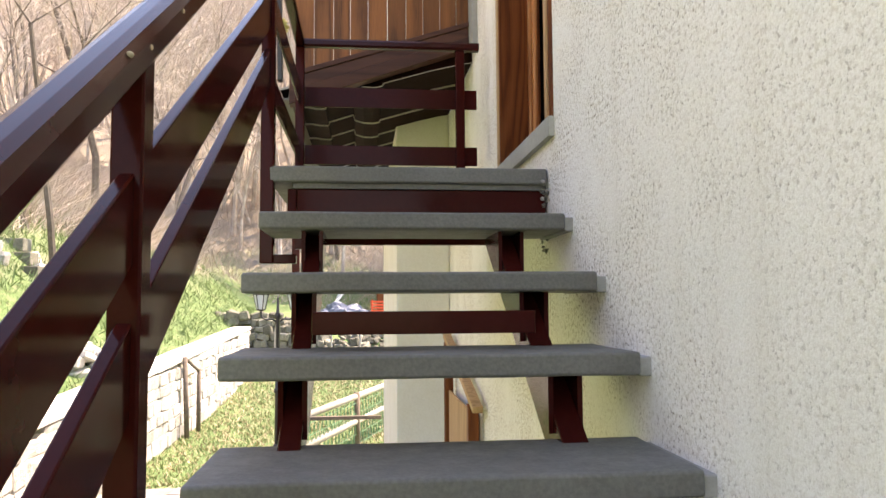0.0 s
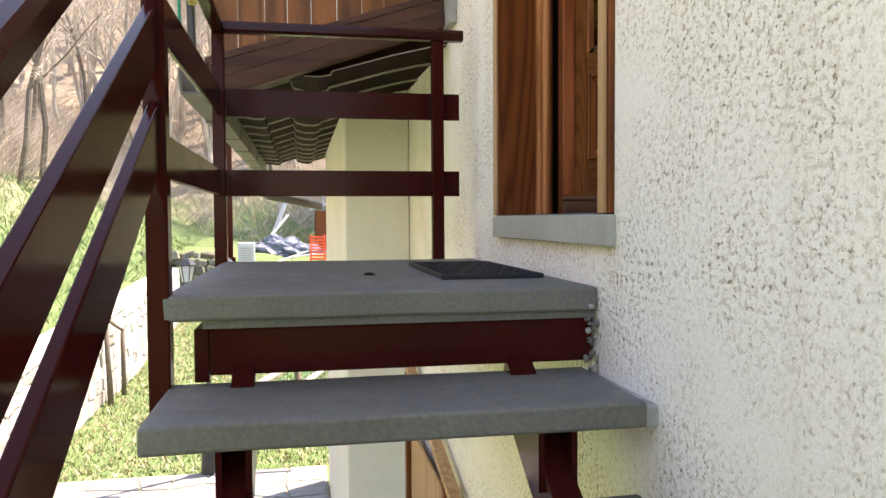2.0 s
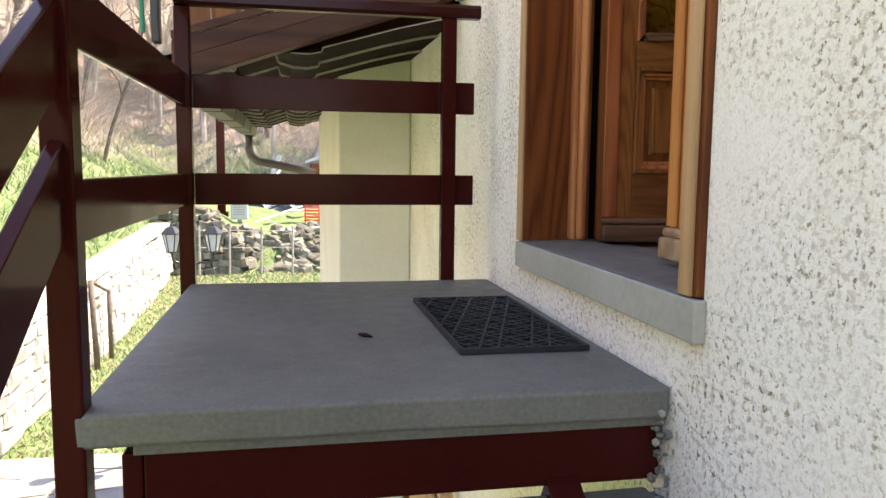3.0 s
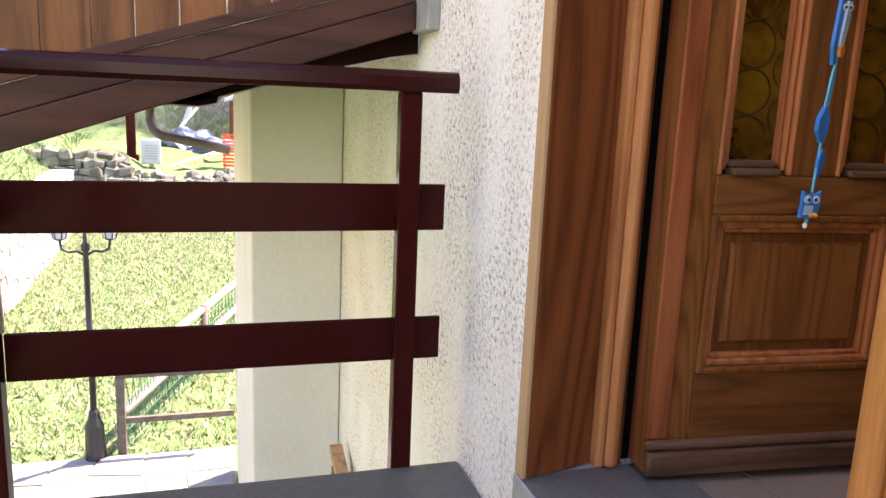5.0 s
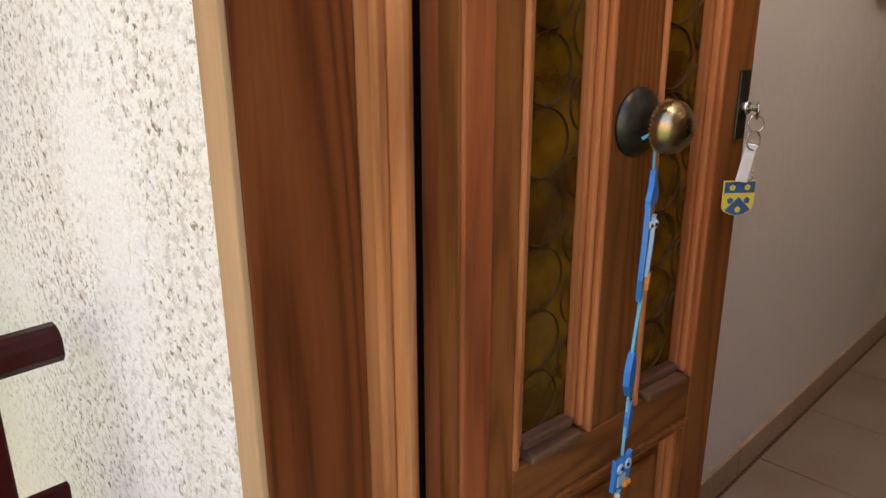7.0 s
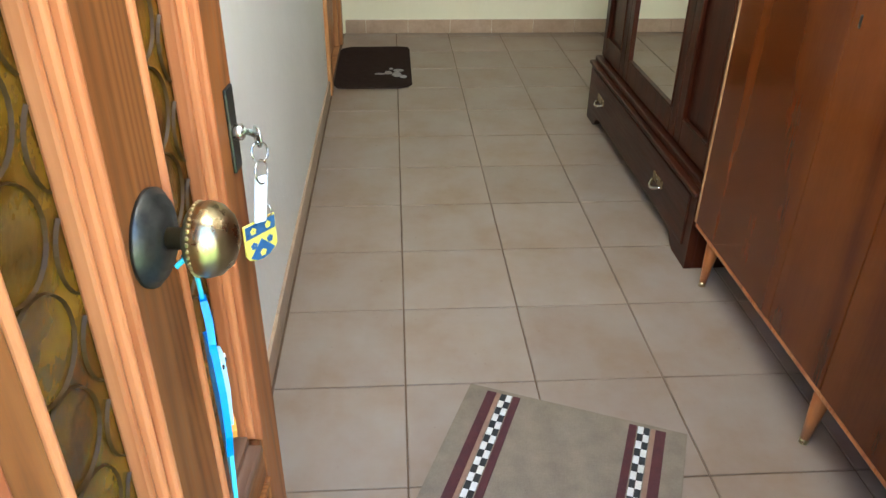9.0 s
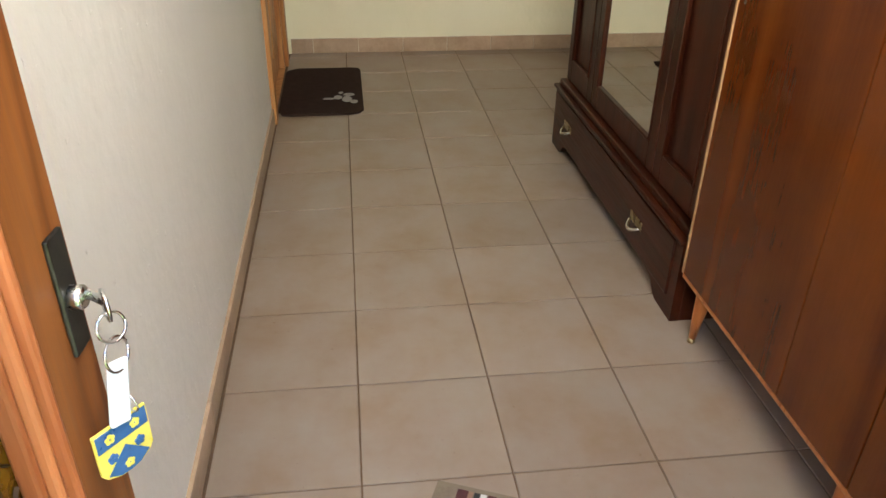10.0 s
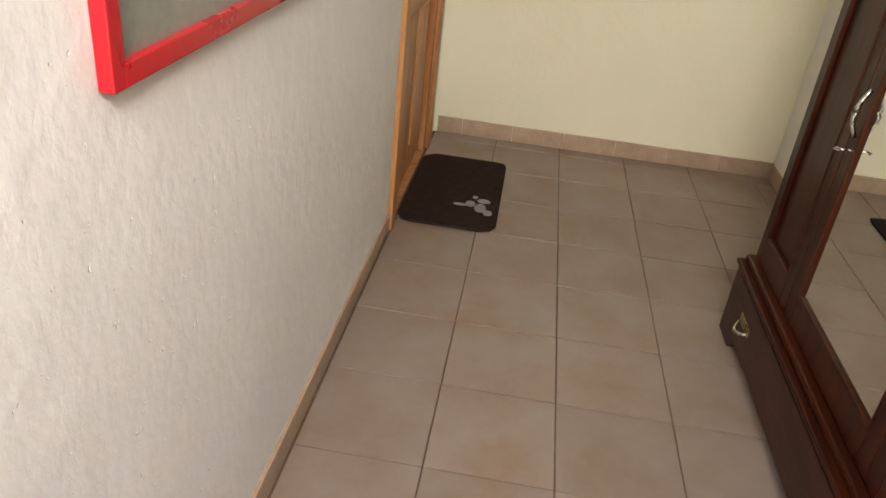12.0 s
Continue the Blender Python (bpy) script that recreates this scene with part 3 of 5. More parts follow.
# ---- railing ----
railing = thing("railing", "brown painted metal railing with flat bars and chipped handrail", "railing")
RS = 0.597   # slope of the rails
PX0, PX1, PXC = -0.988, -0.943, -0.965
BARS = ((0.246, 0.345), (0.545, 0.648))
RAIL = (0.845, 0.889)


def post(x0, x1, y0, y1, z0, z1):
    return part("post", box(x0, x1, y0, y1, z0, z1, 0.004), "paint", railing)


def handrail(p, q, k=1.0):
    p, q = Vector(p), Vector(q)
    bm = prism([(-0.024, -0.012), (-0.016, -0.022), (0.016, -0.022), (0.024, -0.012), (0.024, 0.008), (0.017, 0.018), (0.007, 0.022), (-0.007, 0.022), (-0.017, 0.018), (-0.024, 0.008)], "y", -(q - p).length / 2, (q - p).length / 2)
    bmesh.ops.scale(bm, vec=(k, 1, k), verts=bm.verts)
    f = (q - p).normalized()
    s = f.cross(Vector((0, 0, 1))).normalized()
    m = Matrix((s, f, s.cross(f))).transposed().to_4x4()
    m.translation = (p + q) / 2
    bmesh.ops.transform(bm, matrix=m, verts=bm.verts)
    return part("handrail", bm, "paint_rail", railing)


post(PX0, PX1, 0.0, 0.05, -0.33, RAIL[0])
post(PX0, PX1, 1.262, 1.307, -0.19, RAIL[0])
post(-0.166, -0.120, 1.262, 1.302, -0.10, RAIL[0])
part("post_foot", box(PX1, -0.868, 0.005, 0.045, -0.33, -0.30, 0.003), "paint", railing)
part("post_foot", box(PX1, -0.868, 1.26, 1.295, -0.19, -0.16, 0.003), "paint", railing)
for y in (-1.47, -2.75):
    post(PX0, PX1, y - 0.025, y + 0.025, y * SLOPE - 0.33, y * 0.667 + 0.872)
    part("post_foot", box(PX1, -0.79, y - 0.02, y + 0.02, y * SLOPE - 0.33, y * SLOPE - 0.30, 0.003), "paint", railing)
for z0, z1 in BARS:
    part("flat_bar", box(PXC - 0.006, PXC + 0.006, 0.05, 1.262, z0, z1, 0.003), "paint", railing)
    part("flat_bar", box(PX1, -0.051, 1.303, 1.315, z0, z1, 0.003), "paint", railing)
for z0, z1 in ((0.27, 0.402), (0.478, 0.606)):
    y1, y0 = 0.0, -3.4
    part("flat_bar", prism([(y0, z0 + y0 * RS), (y1, z0), (y1, z1), (y0, z1 + y0 * RS)], "x", PXC - 0.011, PXC + 0.011, 0.003), "paint", railing)
rz = (RAIL[0] + RAIL[1]) / 2
handrail((PXC, 0.0, rz), (PXC, 1.30, rz))
handrail((PXC - 0.02, 1.272, rz), (-0.045, 1.272, rz))
handrail((PXC, -3.4, 0.895 - 3.4 * 0.667), (PXC, 0.02, 0.895), 1.35)

# ---- front door ----
frame_ob = thing("door_frame", "dark larch door lining with honey-coloured mouldings", "door frame", kind="structure")
SILL = 0.165
bm = box(-0.022, 0.0, DOOR_Y0 - 0.01, DOOR_Y1 - 0.01, 0.095, SILL, 0.003)
box(0.0005, 0.20, DOOR_Y0 + 0.002, DOOR_Y1 - 0.002, 0.101, SILL - 0.0005, 0.002, bm=bm)
sill = solid("door_sill", bm, "sill", "pale stone door sill with a dark worn top", "sill", kind="structure")
slab("tread_stone", -0.018, 0.205, -0.054, 0.875, SILL + 0.003, 0.008, sill, 5)
slab("threshold", 0.207, 0.30, DOOR_Y0 + 0.01, DOOR_Y1 - 0.01, FLOOR + 0.006, 0.06, sill, 6)


def jamb(s, y):
    """One side of the lining; s is +1 on the far side and -1 on the near side."""
    def b(x0, x1, a, c, mt, nm, bev=0.003):
        lo, hi = sorted((y + s * a, y + s * c))
        part(nm, box(x0, x1, lo, hi, SILL + 0.003, DOOR_TOP - 0.03, bev), mt, frame_ob)
    b(-0.020, -0.012, -0.022, 0.014, "edge", "lining_edge", 0.002)
    pts = [(-0.0118, y - s * 0.021), (0.132, y + s * 0.012), (0.132, y + s * 0.025), (-0.0118, y + s * 0.025)]
    part("lining_board", prism(pts, "z", SILL + 0.003, DOOR_TOP - 0.03, 0.002), "lining", frame_ob)
    b(0.133, 0.150, -0.012, 0.025, "trim", "moulding", 0.005)
    b(0.150, 0.176, -0.022, 0.025, "trim", "moulding", 0.010)
    b(0.177, 0.188, -0.006, 0.025, "lining", "frame_post")
    # black strip stands in for the deep shade of the gap by the leaf
    b(0.1885, 0.2155, 0.014, 0.025, "gap", "rebate", 0.001)
    b(0.216, 0.262, -0.012, 0.025, "leaf_red", "frame_post")


jamb(1, 0.88)
jamb(-1, -0.056)
part("lining_board", box(-0.012, 0.26, -0.056, 0.878, DOOR_TOP - 0.03, DOOR_TOP - 0.005, 0.003), "lining", frame_ob)
part("lining_board", box(0.205, 0.262, -0.03, 0.87, DOOR_TOP - 0.06, DOOR_TOP - 0.031, 0.003), "leaf_red", frame_ob)

LEAF_H = 2.06


def door_leaf(name, width, main, mould, label, knob):
    """A panelled leaf in its own space: hinge at x=0, width along +x, outer face at y=0 (towards -y), base at z=0."""
    d = thing(name, label, "door")
    th = 0.045
    rail_m, foot_m = ("leaf_h", "leaf_worn") if main == "leaf" else (main, "leaf_pale_foot")
    st = 0.085
    def b(nm, x0, x1, z0, z1, mt, y0=0.0, y1=th, bev=0.003, lab=""):
        return part(nm, box(x0, x1, y0, y1, z0, z1, bev), mt, d, lab)
    b("stile", 0, st, 0.01, LEAF_H, main)
    b("stile", width - st * 0.85, width, 0.01, LEAF_H, main)
    b("rail", st, width - st * 0.85, 0.01, 0.203, rail_m)
    b("rail", st, width - st * 0.85, 0.497, 0.567, rail_m)
    b("rail", st, width - st * 0.85, 1.92, LEAF_H, main)
    xm = (st + width - st * 0.85) / 2
    narrow = width < 0.45
    lights = ((st, width - st * 0.85),) if narrow else ((st, xm - 0.045), (xm + 0.045, width - st * 0.85))
    if not narrow:
        b("mullion", xm - 0.045, xm + 0.045, 0.567, 1.92, main)
    b("edge_bead", -0.002, 0.040, 0.08, LEAF_H, "leaf_red" if main == "leaf" else main, -0.007, 0.0, 0.003)
    # lower panel: moulded frame and raised field
    x0, x1, z0, z1 = st, width - st * 0.85, 0.203, 0.497
    b("panel", x0, x1, z0, z1, main, 0.022, 0.030, 0)
    for k, (w, yy) in enumerate(((0.012, -0.006), (0.012, 0.004), (0.010, 0.012))):
        o = 0.0001 + sum((0.012, 0.012, 0.010)[:k])
        mt = main if k == 0 else mould
        b("moulding", x0 + o, x0 + o + w, z0 + o, z1 - o, mt, yy, 0.024, 0.003)
        b("moulding", x1 - o - w, x1 - o, z0 + o, z1 - o, mt, yy, 0.024, 0.003)
        b("moulding", x0 + o + w, x1 - o - w, z1 - o - w, z1 - o, mt, yy, 0.024, 0.003)
        b("moulding", x0 + o + w, x1 - o - w, z0 + o, z0 + o + w, mt, yy, 0.024, 0.003)
    f = 0.052
    bmf = box(x0 + f, x1 - f, 0.010, 0.026, z0 + f, z1 - f)
    bmesh.ops.bevel(bmf, geom=[e for e in bmf.edges if all(v.co.y < 0.011 for v in e.verts)], offset=0.007, segments=1, affect="EDGES")
    part("raised_field", bmf, main, d)
    # drip rail at the foot
    b("drip_rail", -0.004, width, 0.012, 0.058, foot_m, -0.024, 0.0, 0.006)
    b("drip_rail", -0.004, width, 0.0585, 0.078, foot_m, -0.016, 0.0, 0.007)
    # glazed lights with reeded mouldings
    for x0, x1 in lights:
        g = b("glass", x0, x1, 0.567, 1.92, "glass", 0.026, 0.030, 0, "amber bullseye glass")
        for k in range(3):
            o = 0.009 * k
            for xa, xb in ((x0 + o, x0 + o + 0.0085), (x1 - o - 0.0085, x1 - o)):
                b("reeded_moulding", xa, xb, 0.567 + o, 1.92 - o, mould, -0.004 + 0.007 * k, 0.026, 0.0035)
        b("glazing_bead", x0 + 0.026, x1 - 0.026, 0.567, 0.580, foot_m, -0.010, 0.026, 0.004)
        b("glazing_bead", x0 + 0.026, x1 - 0.026, 0.580, 0.593, foot_m, 0.006, 0.026, 0.004)
        # rows of pressed circles
        bmr = bmesh.new()
        xa, xb = x0 + 0.027, x1 - 0.027
        r = 0.039
        step = r * 2.06
        z = 0.592 + r
        while z < 1.90:
            for cx in ((xa + xb) / 2 - r * 0.30, (xa + xb) / 2 + r * 1.75, (xa + xb) / 2 - r * 2.35):
                zc = z if cx < (xa + xb) / 2 and cx > xa else z + step / 2
                ring(bmr, cx, zc, r, xa, xb, 0.0012)
            z += step
        part("bullseye_ring", bmr, "lead", g)
    if knob:
        kx, kz = xm + 0.004, 0.965
        back = Matrix.Translation((kx, 0, kz)) @ Matrix.Rotation(radians(90), 4, "X")
        k = part("door_knob", lathe([(0.009, 0.0), (0.009, 0.026), (0.014, 0.029), (0.024, 0.033), (0.030, 0.040), (0.0315, 0.048), (0.029, 0.057), (0.022, 0.065), (0.010, 0.070), (0.002, 0.0715)], 32, back), "brass", d, "round aged brass knob", True)
        part("rose", lathe([(0.041, 0.0), (0.041, 0.004), (0.036, 0.006), (0.035, 0.009), (0.028, 0.010), (0.026, 0.013), (0.012, 0.014)], 40, back), "bronze", k, "blackened bronze rose", True)
        bmb = bmesh.new()
        for i in range(36):
            a = 2 * math.pi * i / 36
            bmesh.ops.create_icosphere(bmb, subdivisions=1, radius=0.0022, matrix=back @ Matrix.Translation((0.0295 * math.cos(a), 0.0295 * math.sin(a), 0.0395)))
        part("bead_rim", bmb, "brass", k)
        part("lock_plate", box(width - 0.034, width - 0.010, -0.004, 0.0, 0.918, 1.012, 0.0015), "bronze", d, "dark bronze lock plate")
        lockm = Matrix.Translation((width - 0.022, 0, 0.962)) @ Matrix.Rotation(radians(90), 4, "X")
        part("lock_cylinder", lathe([(0.009, 0.003), (0.009, 0.012), (0.007, 0.014)], 20, lockm), "steel", d, "", True)
    return d


def ring(bm, cx, cz, r, xa, xb, w=0.0012):
    seg = 28
    prev = None
    for k in range(seg + 1):
        a = 2 * math.pi * k / seg
        x = cx + r * math.cos(a)
        z = cz + r * math.sin(a)
        if x < xa or x > xb or z > 1.90 or z < 0.585:
            prev = None
            continue
        c, s = math.cos(a), math.sin(a)
        cur = [bm.verts.new((max(xa, min(xb, x + e * c)), y, z + e * s)) for e, y in ((-w, 0.0255), (0, 0.0225), (w, 0.0255))]
        if prev:
            bm.faces.new((prev[0], cur[0], cur[1], prev[1]))
            bm.faces.new((prev[1], cur[1], cur[2], prev[2]))
        prev = cur


HINGE = Vector((0.213, 0.838, FLOOR + 0.004))
TURN = -5.2
left_leaf = door_leaf("door_leaf", 0.535, "leaf", "mould", "brown panelled wooden door leaf with amber bullseye glass, standing open", True)
left_leaf.matrix_world = Matrix.Translation(HINGE) @ Matrix.Rotation(radians(TURN), 4, "Z")
# the closed leaf gets the lighter, sky-lit wood colours
right_leaf = door_leaf("door_leaf", 0.36, "leaf_pale", "leaf_pale", "panelled wooden door leaf coloured lighter for sky light, closed in its frame", False)
right_leaf.matrix_world = Matrix.Translation((0.152, 0.328, SILL + 0.0045)) @ Matrix.Rotation(radians(-90), 4, "Z")

# ---- hall ----
skirting = thing("baseboard", "beige ceramic tile skirting along the hall walls", "skirting", kind="structure")
rnd = random.Random(4)
x = 0.31
while x < 3.6:
    w = min(0.333, 3.64 - x)
    part("skirting_tile", box(x + 0.0012, x + w - 0.0012, HALL_L - 0.010, HALL_L + 0.001, FLOOR, FLOOR + 0.078, 0.002), "skirt", skirting)
    x += 0.333
y = HALL_R
while y < 0.83:
    w = min(0.27, 0.93 - y)
    part("skirting_tile", box(HALL_END - 0.010, HALL_END + 0.001, y + 0.0012, y + w - 0.0012, FLOOR, FLOOR + 0.085, 0.002), "skirt", skirting)
    y += 0.27
x = 0.31
while x < HALL_END - 0.1:
    part("skirting_tile", box(x + 0.0012, min(x + 0.333, HALL_END - 0.012) - 0.0012, HALL_R - 0.001, HALL_R + 0.010, FLOOR, FLOOR + 0.078, 0.002), "skirt", skirting)
    x += 0.333

# pine door in the left wall
pine = thing("door_2", "orange pine panel door with a knotty frame, shut", "door", kind="structure")
part("door_leaf", box(3.76, 4.54, HALL_L + 0.030, HALL_L + 0.07, FLOOR + 0.006, FLOOR + 2.0, 0.002), "pine", pine)
for z0, z1 in ((0.15, 0.75), (0.95, 1.85)):
    for x0, x1 in ((3.87, 4.12), (4.19, 4.44)):
        part("door_panel", box(x0, x1, HALL_L + 0.018, HALL_L + 0.0305, FLOOR + z0, FLOOR + z1, 0.008), "pine", pine)
for x0, x1 in ((3.64, 3.72), (4.57, 4.66)):
    part("architrave", box(x0, x1, HALL_L - 0.020, HALL_L + 0.001, FLOOR + 0.001, FLOOR + 2.09, 0.004), "pine", pine)
part("jamb", box(3.662, 3.758, HALL_L + 0.0015, HALL_L + 0.11, FLOOR + 0.001, FLOOR + 2.02, 0.003), "pine", pine)
part("jamb", box(4.542, 4.618, HALL_L + 0.0015, HALL_L + 0.11, FLOOR + 0.001, FLOOR + 2.02, 0.003), "pine", pine)
part("threshold", box(3.66, 4.62, HALL_L - 0.0005, HALL_L + 0.119, FLOOR - 0.1, FLOOR - 0.001), "pine", pine)
part("head", box(3.64, 4.66, HALL_L - 0.020, HALL_L + 0.11, FLOOR + 2.021, FLOOR + 2.10, 0.003), "pine", pine)

# cupboard on tapered legs
CB_Y = -0.28
cup = thing("cupboard", "tall glossy walnut cupboard on tapered wooden legs", "cupboard")
part("body", box(0.46, 1.905, HALL_R + 0.02, CB_Y - 0.020, 0.342, 1.62, 0.003), "walnut", cup)
part("base_rail", box(0.455, 1.91, HALL_R + 0.02, CB_Y - 0.004, 0.327, 0.3415, 0.003), "legwood", cup)
for x0, x1 in ((0.462, 1.139), (1.142, 1.399), (1.402, 1.898)):
    dd = part("cupboard_door", box(x0, x1, CB_Y - 0.020, CB_Y, 0.345, 1.60, 0.002), "walnut", cup)
    part("keyhole", box(x1 - 0.034, x1 - 0.028, CB_Y - 0.001, CB_Y + 0.0025, 1.06, 1.085, 0.001), "bronze", dd)
part("edge_strip", box(1.899, 1.909, CB_Y - 0.018, CB_Y + 0.002, 0.345, 1.60, 0.002), "edge", cup, "pale worn edge strip")
part("top", box(0.455, 1.91, HALL_R + 0.02, CB_Y + 0.004, 1.621, 1.645, 0.004), "walnut", cup)
for lx in (0.53, 1.182, 1.847):
    for ly in (CB_Y - 0.035, HALL_R + 0.08):
        m = Matrix.Translation((lx, ly, FLOOR)) @ Matrix.Rotation(radians(4 if ly > -0.5 else -4), 4, "X")
        lg = part("leg", lathe([(0.010, 0.012), (0.017, 0.09), (0.023, 0.182)], 16, m), "legwood", cup, "", True)
        part("ferrule", lathe([(0.011, 0.0), (0.0105, 0.014)], 16, m), "brass", lg, "", True)

# wardrobe
WX0, WX1, WF = 1.945, 3.325, -0.284
ward = thing("wardrobe", "dark mahogany wardrobe with a mirrored door and a base drawer", "wardrobe")
part("body", box(WX0 + 0.02, WX1 - 0.02, HALL_R + 0.02, WF - 0.062, 0.412, 2.0, 0.003), "wardrobe", ward)
# plinth with a scalloped foot line
pts = [(WX0, FLOOR + 0.001), (WX0 + 0.12, FLOOR + 0.001), (WX0 + 0.14, FLOOR + 0.012), (WX0 + 0.17, FLOOR + 0.045), (WX0 + 0.22, FLOOR + 0.055), (WX1 - 0.22, FLOOR + 0.055), (WX1 - 0.17, FLOOR + 0.045), (WX1 - 0.14, FLOOR + 0.012), (WX1 - 0.12, FLOOR + 0.001), (WX1, FLOOR + 0.001), (WX1, 0.405), (WX0, 0.405)]
part("plinth", prism(pts, "y", WF - 0.032, WF - 0.006), "wardrobe_h", ward)
for x0 in (WX0, WX1 - 0.022):
    part("plinth_side", box(x0, x0 + 0.022, HALL_R + 0.02, WF - 0.033, FLOOR + 0.001, 0.405, 0.002), "wardrobe", ward)
part("ledge", box(WX0 - 0.008, WX1 + 0.008, HALL_R + 0.02, WF + 0.006, 0.4055, 0.422, 0.005), "wardrobe_h", ward)
part("ledge", box(WX0 + 0.004, WX1 - 0.004, HALL_R + 0.02, WF - 0.016, 0.4225, 0.446, 0.006), "wardrobe_h", ward)
drawer = part("drawer", box(WX0 + 0.045, WX1 - 0.045, WF - 0.012, WF, 0.215, 0.395, 0.004), "wardrobe_h", ward)
for hx in (2.27, 3.09):
    bmh = tube([(hx - 0.042 + 0.084 * k / 10, WF + 0.004 + 0.020 * math.sin(math.pi * k / 10), 0.302 - 0.016 * math.sin(math.pi * k / 10)) for k in range(11)], [0.004 + 0.003 * math.sin(math.pi * k / 10) for k in range(11)], 8)
    hd = part("drawer_handle", bmh, "steel", drawer, "nickel cup handle", True)
    part("handle_plate", box(hx - 0.05, hx + 0.05, WF - 0.001, WF + 0.003, 0.296, 0.326, 0.0014), "brass", drawer)
DF = WF - 0.040
doors = ((WX0 + 0.02, 2.305, False), (2.308, 2.958, True), (2.961, WX1 - 0.02, False))
for x0, x1, glazed in doors:
    z0, z1 = 0.452, 1.96
    dr = part("wardrobe_door", box(x0, x1, DF - 0.022, DF - 0.012, z0, z1, 0.001), "wardrobe", ward)
    s = 0.055
    for a, b, c, d in ((x0, x0 + s, z0, z1), (x1 - s, x1, z0, z1), (x0 + s, x1 - s, z0, z0 + 0.085), (x0 + s, x1 - s, z1 - 0.09, z1)):
        part("door_stile", box(a, b, DF - 0.0119, DF, c, d, 0.003), "wardrobe", dr)
    for a, b, c, d in ((x0 + s, x0 + s + 0.006, z0 + 0.085, z1 - 0.09), (x1 - s - 0.006, x1 - s, z0 + 0.085, z1 - 0.09), (x0 + s + 0.010, x1 - s - 0.010, z0 + 0.085, z0 + 0.095)):
        part("bead", box(a, b, DF - 0.0119, DF + 0.004, c, d, 0.003), "wardrobe", dr)
    if glazed:
        part("mirror", box(x0 + s + 0.008, x1 - s - 0.008, DF - 0.0118, DF - 0.006, z0 + 0.092, z1 - 0.09, 0.0), "mirror", dr, "bevelled mirror glass")
        hx = x1 - 0.028
        part("door_handle", tube([(hx, DF + 0.002 + 0.022 * math.sin(math.pi * k / 10), 0.99 + 0.12 * k / 10) for k in range(11)], 0.006, 8), "steel", dr, "bright metal pull handle", True)
        part("key", tube([(hx, DF, 0.955), (hx, DF + 0.022, 0.955), (hx + 0.012, DF + 0.03, 0.955), (hx, DF + 0.04, 0.955), (hx - 0.012, DF + 0.03, 0.955)], 0.0025, 6), "steel", dr)
part("cornice", box(WX0, WX1, HALL_R + 0.02, WF - 0.01, 2.0005, 2.06, 0.012), "wardrobe_h", ward)

# picture
pic = thing("picture", "framed grey print in a bright red frame on the wall", "picture")
for a, b, c, d in ((1.772, 1.800, 1.262, 2.0), (2.552, 2.58, 1.262, 2.0), (1.800, 2.552, 1.262, 1.290), (1.800, 2.552, 1.972, 2.0)):
    part("frame", box(a, b, HALL_L - 0.022, HALL_L - 0.002, c, d, 0.002), "red", pic)
part("print", box(1.800, 2.552, HALL_L - 0.010, HALL_L - 0.004, 1.290, 1.972), "print", pic)

# far doormat with cut corners and a pale worn motif
dm = thing("doormat", "dark brown carpet doormat with cut corners and a pale motif", "doormat")
a0, a1, b0, b1, c = 3.745, 4.50, 0.53, 0.94, 0.06
pts = [(a0, b0 + c), (a0 + 0.02, b0 + 0.02), (a0 + c, b0), (a1 - c, b0), (a1 - 0.01, b0 + 0.01), (a1, b0 + c), (a1, b1 - c), (a1 - 0.04, b1 - 0.01), (a1 - c - 0.03, b1), (a0 + c, b1), (a0 + 0.01, b1 - 0.02), (a0, b1 - c)]
part("carpet", prism(pts, "z", FLOOR + 0.0005, FLOOR + 0.011, 0.002), "mat_brown", dm)
bm = bmesh.new()
for mx, my, rx, ry in ((3.95, 0.61, 0.045, 0.026), (3.98, 0.655, 0.03, 0.022), (3.91, 0.575, 0.026, 0.02), (4.02, 0.60, 0.022, 0.03), (3.96, 0.70, 0.012, 0.03), (4.05, 0.64, 0.014, 0.012)):
    bmesh.ops.create_cone(bm, cap_ends=True, segments=14, radius1=1, radius2=0.9, depth=0.003, matrix=Matrix.Translation((mx, my, FLOOR + 0.0122)) @ Matrix.Diagonal((rx, ry, 1, 1)))
part("motif", bm, "mat_grey", dm, "worn pale grey patch")

# woven rug
rug = thing("rug", "taupe woven rug with maroon and checked stripes", "rug")
R = Matrix.Translation((1.317, 0.195, FLOOR)) @ Matrix.Rotation(radians(157.5), 4, "Z")
# local x runs away from the far edge, y along it
HW, L = 0.266, 0.86


def rug_piece(name, y0, y1, x0, x1, mt, z=0.006, lift=0.0):
    part(name, box(x0, x1, y0, y1, lift, z, 0.0012, None, R), mt, rug)


